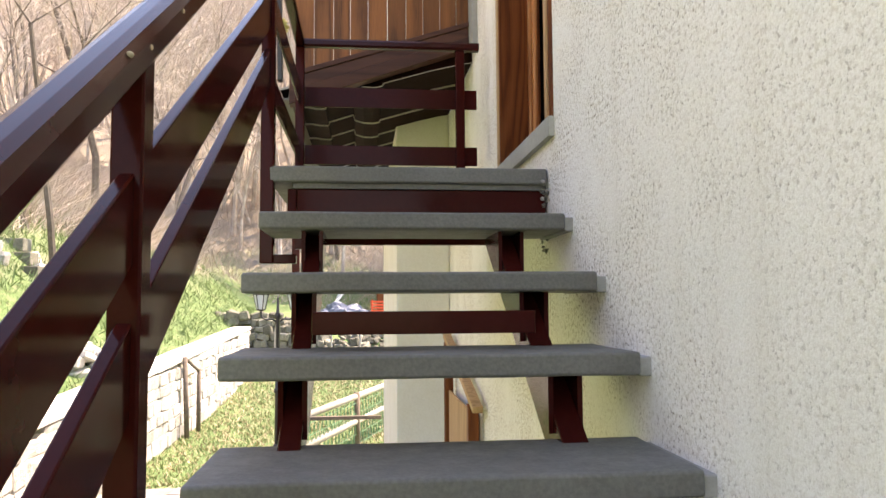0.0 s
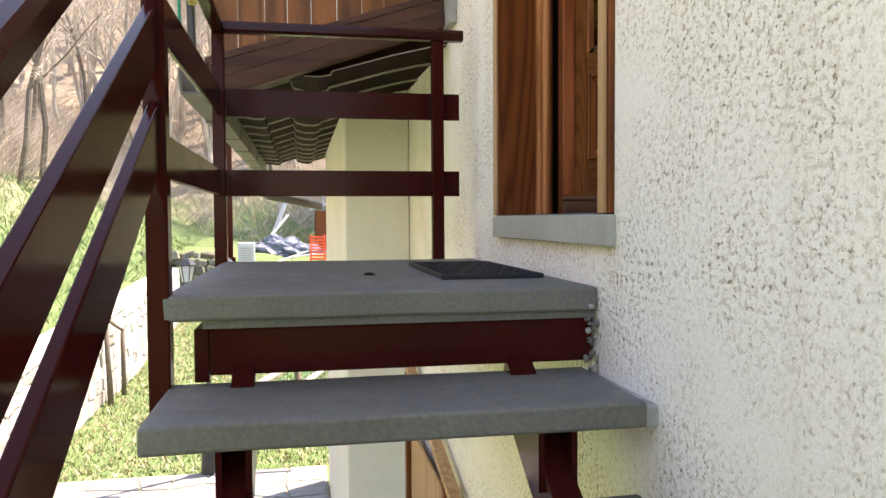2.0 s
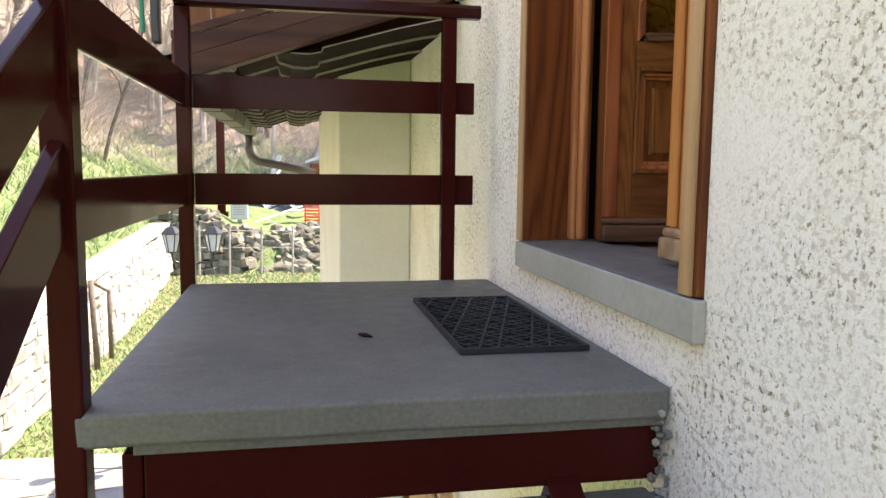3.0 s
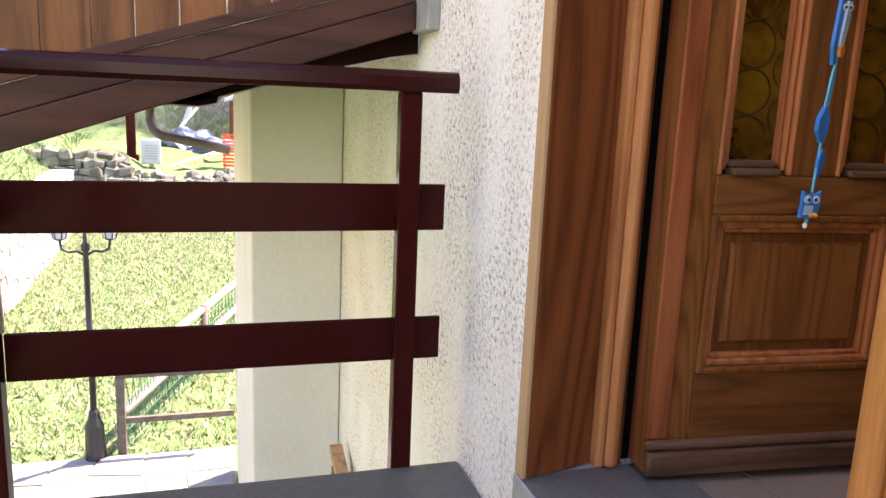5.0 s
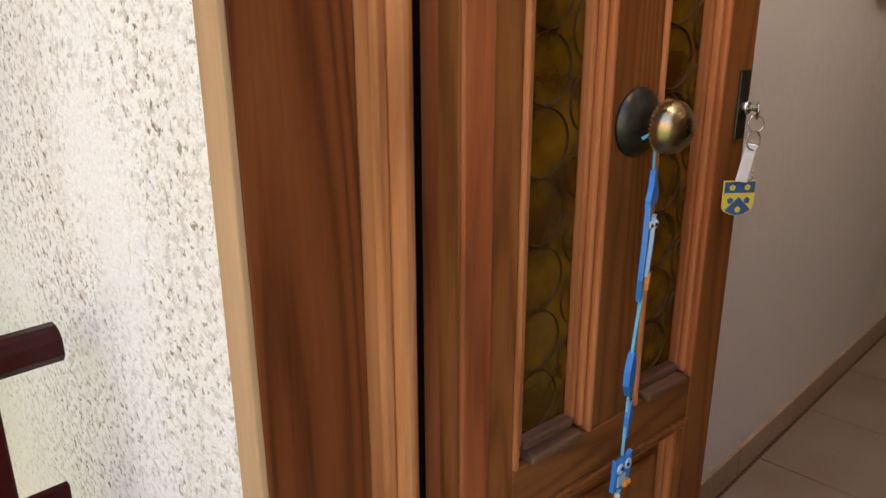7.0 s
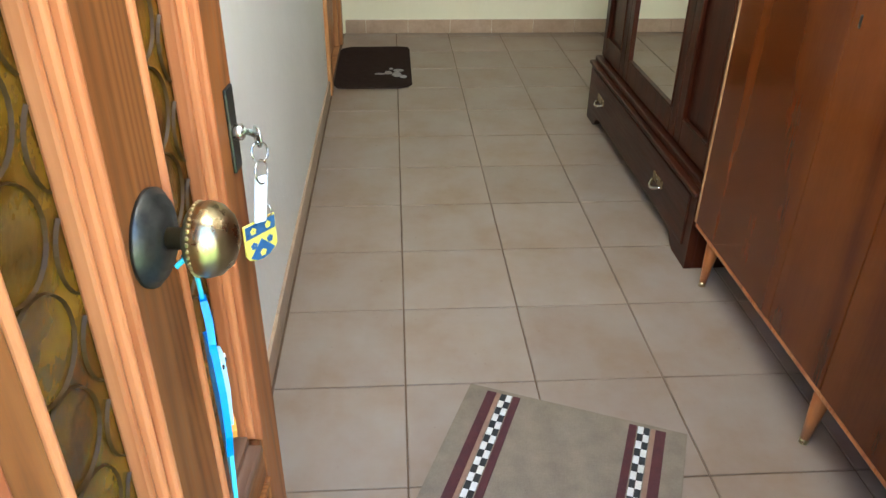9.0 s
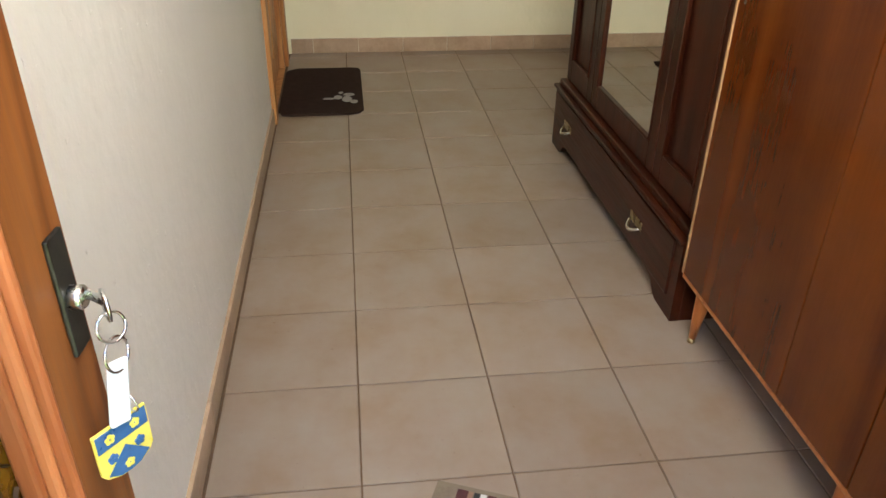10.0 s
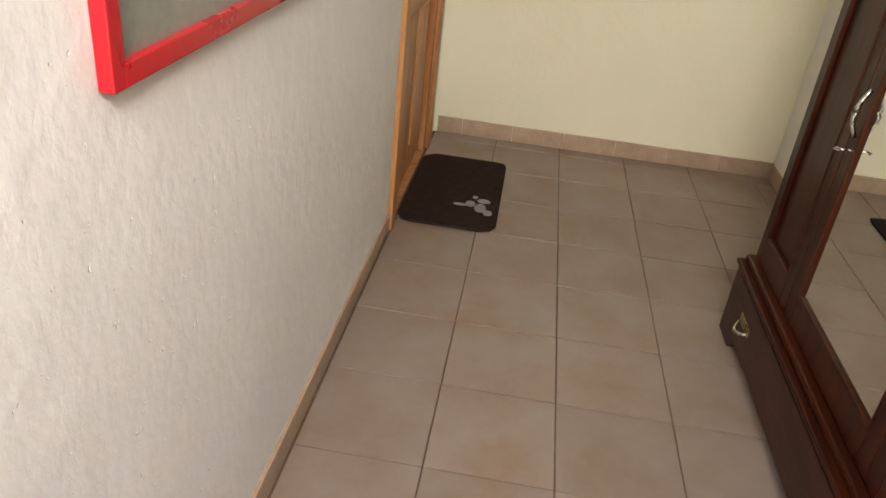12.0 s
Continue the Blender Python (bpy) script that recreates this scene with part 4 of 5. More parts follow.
rug_piece("weave", -HW, HW, 0, L, "rug")
for sgn in (-1, 1):
    def band(f0, f1, nm, mt, z):
        a, b = sorted((sgn * (HW - f0 * 2 * HW), sgn * (HW - f1 * 2 * HW)))
        rug_piece(nm, a, b, 0.012, L - 0.012, mt, z, 0.004)
    band(0.09, 0.135, "maroon_stripe", "rug_dark", 0.0072)
    band(0.135, 0.155, "tan_stripe", "rug_tan", 0.0072)
    band(0.215, 0.25, "tan_stripe", "rug_dark", 0.0072)
    bmw, bmk = bmesh.new(), bmesh.new()
    for k in range(34):
        for row, f in enumerate((0.160, 0.186)):
            a, b = sorted((sgn * (HW - f * 2 * HW), sgn * (HW - (f + 0.024) * 2 * HW)))
            x0 = 0.014 + k * 0.0245
            box(x0, x0 + 0.0235, a, b, 0.004, 0.0074, bm=bmw if (k + row) % 2 else bmk, m=R)
    part("checked_stripe", bmw, "rug_white", rug)
    part("checked_stripe", bmk, "rug_black", rug)

# ---- things by the door ----
# black rubber doormat: rim and a lattice over a thin base
rmat = thing("rubber_doormat", "black openwork rubber doormat lying on the landing", "doormat")
MX0, MX1, MY0, MY1 = -0.318, -0.046, 0.262, 0.868
part("base", box(MX0 + 0.004, MX1 - 0.004, MY0 + 0.004, MY1 - 0.004, 0.0006, 0.0035), "rubber", rmat)
for a, b, c, d in ((MX0, MX1, MY0, MY0 + 0.009), (MX0, MX1, MY1 - 0.009, MY1), (MX0, MX0 + 0.009, MY0 + 0.009, MY1 - 0.009), (MX1 - 0.009, MX1, MY0 + 0.009, MY1 - 0.009)):
    part("rim", box(a, b, c, d, 0.0008, 0.013, 0.002), "rubber", rmat)


def clip_line(p, d, x0, x1, y0, y1):
    lo, hi = -9, 9
    for o, v, a, b in ((p[0], d[0], x0, x1), (p[1], d[1], y0, y1)):
        if abs(v) < 1e-6:
            if o < a or o > b:
                return None
            continue
        t0, t1 = sorted(((a - o) / v, (b - o) / v))
        lo, hi = max(lo, t0), min(hi, t1)
    return (lo, hi) if hi - lo > 0.01 else None


cx, cy = (MX0 + MX1) / 2, (MY0 + MY1) / 2
for ang in (27, 90 + 27, 72):
    d = (math.cos(radians(ang)), math.sin(radians(ang)))
    nrm = (-d[1], d[0])
    bm = bmesh.new()
    for k in range(-14, 15):
        off = (k + (0.28 if k % 2 else 0)) * (0.030 if ang != 72 else 0.052)
        p = (cx + nrm[0] * off, cy + nrm[1] * off)
        c = clip_line(p, d, MX0 + 0.006, MX1 - 0.006, MY0 + 0.006, MY1 - 0.006)
        if c:
            a = Vector((p[0] + d[0] * c[0], p[1] + d[1] * c[0], 0.0062))
            b = Vector((p[0] + d[0] * c[1], p[1] + d[1] * c[1], 0.0062))
            merge(bm, beam_between(a, b, 0.0045, 0.010 if ang != 72 else 0.0085, 0))
    part("lattice", bm, "rubber", rmat)

# lanyard on the knob
LM = left_leaf.matrix_world
lan = thing("lanyard", "blue felt lanyard with a small bird charm hanging from the knob", "lanyard")


def ribbon(name, pts, widths, mt, twist, th=0.0018):
    bm = bmesh.new()
    rows = []
    for (x, y, z), w, tw in zip(pts, widths, twist):
        c, s = math.cos(radians(tw)), math.sin(radians(tw))
        rows.append([bm.verts.new((x + sx * w * c - sy * th * s, y + sx * w * s + sy * th * c, z)) for sx, sy in ((-1, -1), (1, -1), (1, 1), (-1, 1))])
    for a, b in zip(rows, rows[1:]):
        for k in range(4):
            bm.faces.new((a[k], a[(k + 1) % 4], b[(k + 1) % 4], b[k]))
    bm.faces.new(rows[0][::-1])
    bm.faces.new(rows[-1])
    bmesh.ops.recalc_face_normals(bm, faces=bm.faces)
    return part(name, bm, mt, lan)


KX, KY = 0.474, 0.784
part("loop", tube([(KX - 0.008, KY + 0.006, 1.107), (KX, KY - 0.008, 1.118), (KX + 0.010, KY + 0.004, 1.107), (KX + 0.002, KY - 0.006, 1.094), (KX, KY - 0.008, 1.068)], 0.0022, 8), "ribbon_light", lan, "", True)
ribbon("felt_strap", [(KX, KY - 0.008, 1.072), (KX - 0.002, KY - 0.010, 1.055), (KX - 0.004, KY - 0.011, 1.04), (KX - 0.006, KY - 0.011, 1.03)], [0.005, 0.012, 0.018, 0.015], "ribbon", [20, 18, 15, 15], 0.003)
ribbon("felt_strap", [(KX - 0.008, KY - 0.010, 1.035), (KX - 0.010, KY - 0.011, 0.99), (KX - 0.014, KY - 0.012, 0.945), (KX - 0.017, KY - 0.012, 0.915)], [0.014, 0.018, 0.017, 0.006], "ribbon", [25, 25, 22, 20], 0.003)
ribbon("felt_patch", [(KX - 0.001, KY - 0.014, 1.018), (KX - 0.004, KY - 0.015, 0.985), (KX - 0.009, KY - 0.015, 0.945)], [0.007, 0.009, 0.006], "ribbon_pale", [25, 25, 22], 0.0024)
ribbon("felt_beak", [(KX - 0.007, KY - 0.016, 0.948), (KX - 0.008, KY - 0.016, 0.938), (KX - 0.009, KY - 0.016, 0.928)], [0.005, 0.008, 0.004], "orange", [22, 22, 22], 0.0028)
ribbon("ribbon", [(KX - 0.008, KY - 0.010, 0.93), (KX - 0.012, KY - 0.010, 0.89), (KX - 0.016, KY - 0.010, 0.85), (KX - 0.018, KY - 0.010, 0.83)], [0.005, 0.007, 0.006, 0.003], "ribbon_light", [40, 25, 15, 10])
ribbon("felt_drop", [(KX - 0.018, KY - 0.010, 0.846), (KX - 0.021, KY - 0.011, 0.825), (KX - 0.022, KY - 0.011, 0.806), (KX - 0.019, KY - 0.010, 0.786)], [0.004, 0.014, 0.014, 0.004], "ribbon", [15, 15, 15, 15], 0.004)
ribbon("ribbon", [(KX - 0.017, KY - 0.010, 0.835), (KX - 0.018, KY - 0.010, 0.78), (KX - 0.020, KY - 0.010, 0.73), (KX - 0.022, KY - 0.010, 0.70)], [0.002, 0.002, 0.003, 0.002], "ribbon_light", [0, 10, 20, 20])
ribbon("felt_drop", [(KX - 0.014, KY - 0.010, 0.775), (KX - 0.014, KY - 0.010, 0.755), (KX - 0.018, KY - 0.010, 0.725)], [0.003, 0.009, 0.003], "ribbon", [20, 15, 15], 0.003)
for ex in (-0.006, 0.006):
    eye = part("felt_eye", lathe([(0.0055, 0.0), (0.0055, 0.0015), (0.001, 0.0025)], 16, Matrix.Translation((KX - 0.006 + ex, KY - 0.0155, 1.008)) @ Matrix.Rotation(radians(90), 4, "X")), "paper", lan, "", True)
    part("button", lathe([(0.0025, 0.002), (0.002, 0.0034), (0.0005, 0.0036)], 12, Matrix.Translation((KX - 0.006 + ex * 0.8, KY - 0.0155, 1.008)) @ Matrix.Rotation(radians(90), 4, "X")), "rubber", eye, "", True)
cxm, czm = KX - 0.026, 0.678
charm = prism([(cxm - 0.019, czm + 0.026), (cxm - 0.011, czm + 0.020), (cxm + 0.011, czm + 0.020), (cxm + 0.019, czm + 0.026), (cxm + 0.020, czm), (cxm + 0.014, czm - 0.020), (cxm, czm - 0.025), (cxm - 0.014, czm - 0.021), (cxm - 0.022, czm - 0.022), (cxm - 0.019, czm)], "y", KY - 0.016, KY - 0.009, 0.0015)
charm_ob = part("charm", charm, "ribbon", lan, "small blue stitched felt bird charm")
bm = bmesh.new()
for ex in (-0.009, 0.009):
    bmesh.ops.create_cone(bm, cap_ends=True, segments=16, radius1=0.0075, radius2=0.0065, depth=0.002, matrix=Matrix.Translation((cxm + ex, KY - 0.017, czm + 0.010)) @ Matrix.Rotation(radians(90), 4, "X"))
box(cxm - 0.014, cxm + 0.004, KY - 0.0175, KY - 0.016, czm - 0.016, czm, 0.0005, bm)
part("felt_spot", bm, "ribbon_pale", charm_ob)
bm = bmesh.new()
for ex in (-0.007, 0.007):
    bmesh.ops.create_cone(bm, cap_ends=True, segments=12, radius1=0.003, radius2=0.0025, depth=0.001, matrix=Matrix.Translation((cxm + ex, KY - 0.0185, czm + 0.010)) @ Matrix.Rotation(radians(90), 4, "X"))
part("button", bm, "rubber", charm_ob)
bm = bmesh.new()
for ex in (0.002, 0.010):
    bmesh.ops.create_icosphere(bm, subdivisions=2, radius=0.005, matrix=Matrix.Translation((cxm + ex, KY - 0.017, czm - 0.017)))
part("felt_foot", bm, "orange", charm_ob)
part("bead", lathe([(0.001, -0.006), (0.004, -0.003), (0.004, 0.003), (0.001, 0.006)], 12, Matrix.Translation((cxm - 0.004, KY - 0.012, 0.642))), "clear", lan, "", True)
part("bead", lathe([(0.001, -0.005), (0.0035, -0.002), (0.0035, 0.002), (0.001, 0.005)], 12, Matrix.Translation((cxm - 0.002, KY - 0.012, 0.651))), "ribbon_light", lan, "", True)

# key and tags in the lock
keys = thing("key_bunch", "key in the lock with a clear tag and a shield-shaped fob", "keys")
kx, ky, kz = 0.0, 0.0, 0.0


def torus(c, R0, r0, rot):
    m = Matrix.Translation(c) @ rot
    return tube([m @ Vector((R0 * math.cos(2 * math.pi * k / 24), R0 * math.sin(2 * math.pi * k / 24), 0)) for k in range(25)], r0, 6)


part("key", box(kx - 0.0015, kx + 0.0015, ky - 0.020, ky + 0.004, kz - 0.004, kz + 0.004, 0.0008), "steel", keys)
part("key_bow", lathe([(0.011, -0.0015), (0.0125, -0.001), (0.0125, 0.001), (0.011, 0.0015)], 24, Matrix.Translation((kx - 0.002, ky - 0.024, kz - 0.001)) @ Matrix.Rotation(radians(90), 4, "Y") @ Matrix.Rotation(radians(25), 4, "X")), "steel", keys, "", True)
part("split_ring", torus((kx - 0.003, ky - 0.026, kz - 0.018), 0.011, 0.0011, Matrix.Rotation(radians(75), 4, "X")), "steel", keys, "", True)
part("split_ring", torus((kx - 0.004, ky - 0.026, kz - 0.041), 0.013, 0.0011, Matrix.Rotation(radians(82), 4, "X") @ Matrix.Rotation(radians(20), 4, "Y")), "steel", keys, "", True)
tagm = Matrix.Translation((kx - 0.010, ky - 0.026, kz - 0.072)) @ Matrix.Rotation(radians(10), 4, "Y")
tg = part("key_tag", box(-0.0085, 0.0085, -0.0025, 0.0025, -0.027, 0.027, 0.002, None, tagm), "clear", keys, "clear plastic name tag")
part("paper_slip", box(-0.006, 0.006, -0.0031, -0.0026, -0.018, 0.016, 0, None, tagm), "paper", tg)
fx, fy, fz = kx - 0.014, ky - 0.024, kz - 0.122


def shield(x0, x1, z0, z1):
    w, xm_ = x1 - x0, (x0 + x1) / 2
    return [(x0, z1), (x1, z1), (x1, z0 + 0.012), (x1 - 0.004, z0 + 0.006), (xm_ + 0.009, z0 + 0.001), (xm_, z0), (xm_ - 0.009, z0 + 0.001), (x0 + 0.004, z0 + 0.006), (x0, z0 + 0.012)]


fob = part("fob", prism(shield(fx - 0.0235, fx + 0.0235, fz - 0.025, fz + 0.025), "y", fy, fy + 0.003, 0.0008), "fob_yellow", keys, "yellow and blue enamel shield fob")
part("enamel", box(fx - 0.022, fx + 0.022, fy - 0.0006, fy + 0.0002, fz + 0.008, fz + 0.0235), "fob_blue", fob)
part("enamel", prism([(fx, fz + 0.002), (fx + 0.0185, fz - 0.0165), (fx + 0.009, fz - 0.0225), (fx, fz - 0.0238), (fx - 0.009, fz - 0.0225), (fx - 0.0185, fz - 0.0165)], "y", fy - 0.0006, fy + 0.0002), "fob_blue", fob)
for ox, oz, mt in ((-0.012, -0.003, "fob_blue"), (0.012, -0.003, "fob_blue"), (-0.011, 0.0155, "fob_yellow"), (0.011, 0.0155, "fob_yellow"), (0, -0.016, "fob_yellow")):
    bm = bmesh.new()
    for k in range(5):
        a = 2 * math.pi * k / 5 + 0.3
        bmesh.ops.create_cone(bm, cap_ends=True, segments=8, radius1=0.0021, radius2=0.0018, depth=0.0012, matrix=Matrix.Translation((fx + ox + 0.0026 * math.cos(a), fy - 0.0007, fz + oz + 0.0026 * math.sin(a))) @ Matrix.Rotation(radians(90), 4, "X"))
    part("flower", bm, mt, fob)
part("fob_ring", torus((fx + 0.012, fy + 0.001, fz + 0.034), 0.009, 0.0008, Matrix.Rotation(radians(85), 4, "Y")), "steel", keys, "", True)

keys.matrix_world = Matrix.Translation((0.729, 0.780, 1.118)) @ Matrix.Rotation(radians(-38), 4, "Z")

# switch by the door
sw = thing("light_switch", "dark bronze light switch plate on the hall wall", "switch")
part("plate", box(1.022, 1.112, HALL_L - 0.009, HALL_L + 0.0005, 1.083, 1.162, 0.003), "plate", sw)
part("rocker", box(1.055, 1.079, HALL_L - 0.013, HALL_L - 0.0085, 1.10, 1.145, 0.002), "plate", sw)
part("rocker_mark", box(1.061, 1.073, HALL_L - 0.0142, HALL_L - 0.0128, 1.106, 1.139, 0.0005), "mat_grey", sw)

# dry twig and crumbs on the landing
tw = solid("twig", tube([(-0.50, 0.47, 0.004), (-0.487, 0.452, 0.006), (-0.474, 0.437, 0.004)], [0.003, 0.005, 0.002], 6), "mat_brown", "small dark twig lying on the landing slab", "twig", smooth=True)

# chipped paint on the handrail
rc = random.Random(9)
for k in range(16):
    y = -2.3 + 2.1 * rc.random()
    c = Vector((PXC + rc.choice((-0.028, 0.030, 0.027)), y, 0.895 + y * 0.667 + rc.uniform(-0.012, 0.012) + 0.004))
    bm = bmesh.new()
    bmesh.ops.create_icosphere(bm, subdivisions=2, radius=1, matrix=Matrix.Translation(c) @ Matrix.Rotation(math.atan(SLOPE), 4, "X") @ Matrix.Diagonal((0.005, rc.uniform(0.003, 0.010), rc.uniform(0.003, 0.006), 1)))
    part("paint_chip", bm, "chip", railing)
for k in range(14):
    bm = bmesh.new()
    bmesh.ops.create_icosphere(bm, subdivisions=1, radius=1, matrix=Matrix.Translation((-0.9 + 0.06 * k + rc.uniform(-0.02, 0.02), 1.277 - 0.022, rz + rc.uniform(-0.006, 0.012))) @ Matrix.Diagonal((0.004, 0.003, 0.003, 1)))
    part("paint_chip", bm, "chip", railing)

# ---- boarded gable and porch roof beside the landing ----
GY = 1.70
gable = thing("boarded_gable", "amber varnished vertical boards above a sloping brown beam", "timber gable", kind="structure")


def batten_z(x):
    return 0.845 + 0.318 * (x + 0.986)


x = -1.03
rg = random.Random(12)
while x < -0.05:
    w = min(rg.uniform(0.095, 0.118), -0.02 - x)
    part("board", prism([(x + 0.002, batten_z(x) + 0.01), (x + w - 0.002, batten_z(x + w) + 0.01), (x + w - 0.002, 2.2), (x + 0.002, 2.2)], "y", GY + rg.uniform(0.002, 0.006), GY + 0.03), "board", gable)
    x += w
part("batten", prism([(-1.06, batten_z(-1.06) - 0.012), (-0.02, batten_z(-0.02) - 0.012), (-0.02, batten_z(-0.02) + 0.018), (-1.06, batten_z(-1.06) + 0.018)], "y", GY - 0.016, GY + 0.002, 0.003), "beam", gable)


def beam_z(x):
    return 0.862 + 0.345 * (x + 0.457)


mid = lambda x: (beam_z(x) + batten_z(x) - 0.012) / 2 + 0.004
part("beam", prism([(-1.06, beam_z(-1.06)), (-0.036, beam_z(-0.036)), (-0.036, mid(-0.036)), (-1.06, mid(-1.06))], "y", GY - 0.02, GY + 0.07, 0.004), "beam", gable)
part("beam", prism([(-1.06, mid(-1.06) + 0.001), (-0.036, mid(-0.036) + 0.001), (-0.036, batten_z(-0.036) - 0.013), (-1.06, batten_z(-1.06) - 0.013)], "y", GY - 0.008, GY + 0.07, 0.004), "beam", gable)
part("corbel", box(-0.034, 0.001, 1.575, 1.73, 1.0, 2.0, 0.006), "mortar", gable, "bare grey cement corbel")

porch = thing("porch_roof", "brown tile-effect metal porch roof seen from below", "roof")
NW, Y0P, DYP = 12, 1.775, 0.45
prof = [(-1.12, 0.775), (-1.06, 0.790), (-1.0, 0.792), (-0.94, 0.782), (-0.885, 0.782), (-0.882, 0.806), (-0.80, 0.832), (-0.712, 0.862), (-0.700, 0.822), (-0.64, 0.805), (-0.58, 0.803), (-0.535, 0.812), (-0.53, 0.828), (-0.40, 0.866), (-0.25, 0.910), (-0.08, 0.952), (-0.004, 0.965)]
for k in range(NW):
    ya, yb = Y0P + k * DYP, Y0P + (k + 1) * DYP + 0.03
    bm = bmesh.new()
    rows = []
    for (yy, dz) in ((ya, -0.016), (ya + 0.03, -0.013), (yb, -0.004)):
        rows.append([bm.verts.new((px, yy, pz + dz)) for px, pz in prof])
        rows.append([bm.verts.new((px, yy, pz + dz + 0.010)) for px, pz in prof])
    n = len(prof)
    for i in range(n - 1):
        for r in (0, 2):
            bm.faces.new((rows[r][i], rows[r][i + 1], rows[r + 2][i + 1], rows[r + 2][i]))
            bm.faces.new((rows[r + 1][i], rows[r + 3][i], rows[r + 3][i + 1], rows[r + 1][i + 1]))
    bmesh.ops.recalc_face_normals(bm, faces=bm.faces)
    sheet = part("roof_sheet", bm, "roofmetal", porch)
    # light strip along the front edge, its sky glint put into the colour
    bm = bmesh.new()
    for (pa, za), (pb, zb) in zip(prof, prof[1:]):
        merge(bm, beam_between((pa, ya, za - 0.010), (pb, ya, zb - 0.010), 0.004, 0.012, 0))
    part("sheet_edge", bm, "roofedge", sheet, "front edge coloured pale as if catching the sky")
# added dark fill hides the bright gap between beam and first sheet
part("fascia", prism([(px, pz - 0.012) for px, pz in prof[5:]] + [(px, beam_z(px) + 0.03) for px, pz in reversed(prof[5:])], "y", 1.7725, 1.782), "roofmetal", porch)
gut = thing("gutter", "weathered grey box gutter along the porch eave", "gutter")
for k in range(6):
    ya, yb = 1.72 + k * 0.92, 1.72 + (k + 1) * 0.92
    part("gutter_length", prism([(-1.175, 0.80), (-1.165, 0.69), (-1.06, 0.69), (-1.045, 0.79), (-1.055, 0.79), (-1.068, 0.70), (-1.157, 0.70), (-1.166, 0.80)], "y", ya, yb - 0.004, 0), "gutter", gut)
    part("gutter_joint", prism([(-1.181, 0.803), (-1.170, 0.684), (-1.055, 0.684), (-1.040, 0.793), (-1.046, 0.793), (-1.061, 0.689), (-1.165, 0.689), (-1.175, 0.803)], "y", yb - 0.03, yb + 0.02, 0), "gutter", gut)
part("downpipe", tube([(-1.11, 7.0, 0.70), (-1.11, 7.0, 0.55), (-1.09, 7.0, 0.47), (-1.02, 7.0, 0.42), (-0.70, 7.0, 0.36), (-0.43, 7.0, 0.30)], 0.042, 12), "downpipe", gut, "brown round downpipe", True)

# green cloth, dark strip and a dry flower hanging beside the boards
solid("hanging_cloth", beam_between((-1.165, 1.76, 0.84), (-1.19, 1.76, 2.1), 0.03, 0.012, 0.003), "greencloth", "strip of bright green cloth hanging by the gable", "cloth")
solid("dark_cloth", beam_between((-1.115, 1.74, 0.80), (-1.135, 1.74, 2.0), 0.05, 0.03, 0.006), "darkmetal", "dark cloth strip hanging by the gable", "cloth")
bm = bmesh.new()
rf = random.Random(3)
for k in range(46):
    v = Vector((rf.gauss(0, 1), rf.gauss(0, 1), rf.gauss(0, 1))).normalized()
    bmesh.ops.create_icosphere(bm, subdivisions=1, radius=rf.uniform(0.006, 0.012), matrix=Matrix.Translation(Vector((-1.10, 1.69, 1.10)) + Vector((v.x * 0.03, v.y * 0.03, v.z * 0.045))))
solid("dry_flower", bm, "yellow", "bunch of dry yellow flowers tied to the gable", "flower")

# wooden handrail low on the wall
low = thing("wooden_handrail", "weathered wooden handrail beside the wall below the landing", "handrail")
part("rail", beam_between((-0.055, 2.80, -0.69), (-0.055, 1.35, -1.02), 0.055, 0.035, 0.004), "edge", low)
part("post", box(-0.085, -0.025, 2.66, 2.72, GROUND, -0.735, 0.004), "lining", low)
part("post", box(-0.085, -0.025, 1.50, 1.56, GROUND, -1.012, 0.004), "lining", low)
part("panel", box(-0.062, -0.048, 1.60, 2.62, -1.9, -1.06, 0.003), "edge", low)

# ---- garden ----
GW = thing("garden_wall", "sunlit pale stone retaining wall with a flat coping", "wall", kind="structure")


part("core", prism([(2.0, GROUND - 0.1), (18.6, GROUND - 0.1), (18.6, wall_top(18.6) - 0.05), (2.0, wall_top(2.0) - 0.05)], "x", -4.25, -3.83), "mortar", GW)


def stone_mesh(seed, flat=0.5):
    rs = random.Random(seed)
    bm = bmesh.new()
    bmesh.ops.create_cube(bm, size=1)
    bmesh.ops.bevel(bm, geom=bm.edges[:], offset=0.14, segments=1, affect="EDGES")
    for v in bm.verts:
        v.co += Vector((rs.uniform(-1, 1), rs.uniform(-1, 1), rs.uniform(-1, 1))) * 0.07
    return mesh_of(bm, "stone", "stone", False)


STONES = [stone_mesh(k) for k in range(10)]
rs = random.Random(5)


RUBBLE = []
for k in range(6):
    RUBBLE.append(STONES[k].copy())
    RUBBLE[-1].materials[0] = M["rubble"]


def stone(parent, loc, size, rot=(0, 0, 0), pool=None):
    o = new("stone", rs.choice(pool or STONES))
    o.matrix_world = Matrix.LocRotScale(loc, Euler(rot), size)
    o.parent = parent
    return o


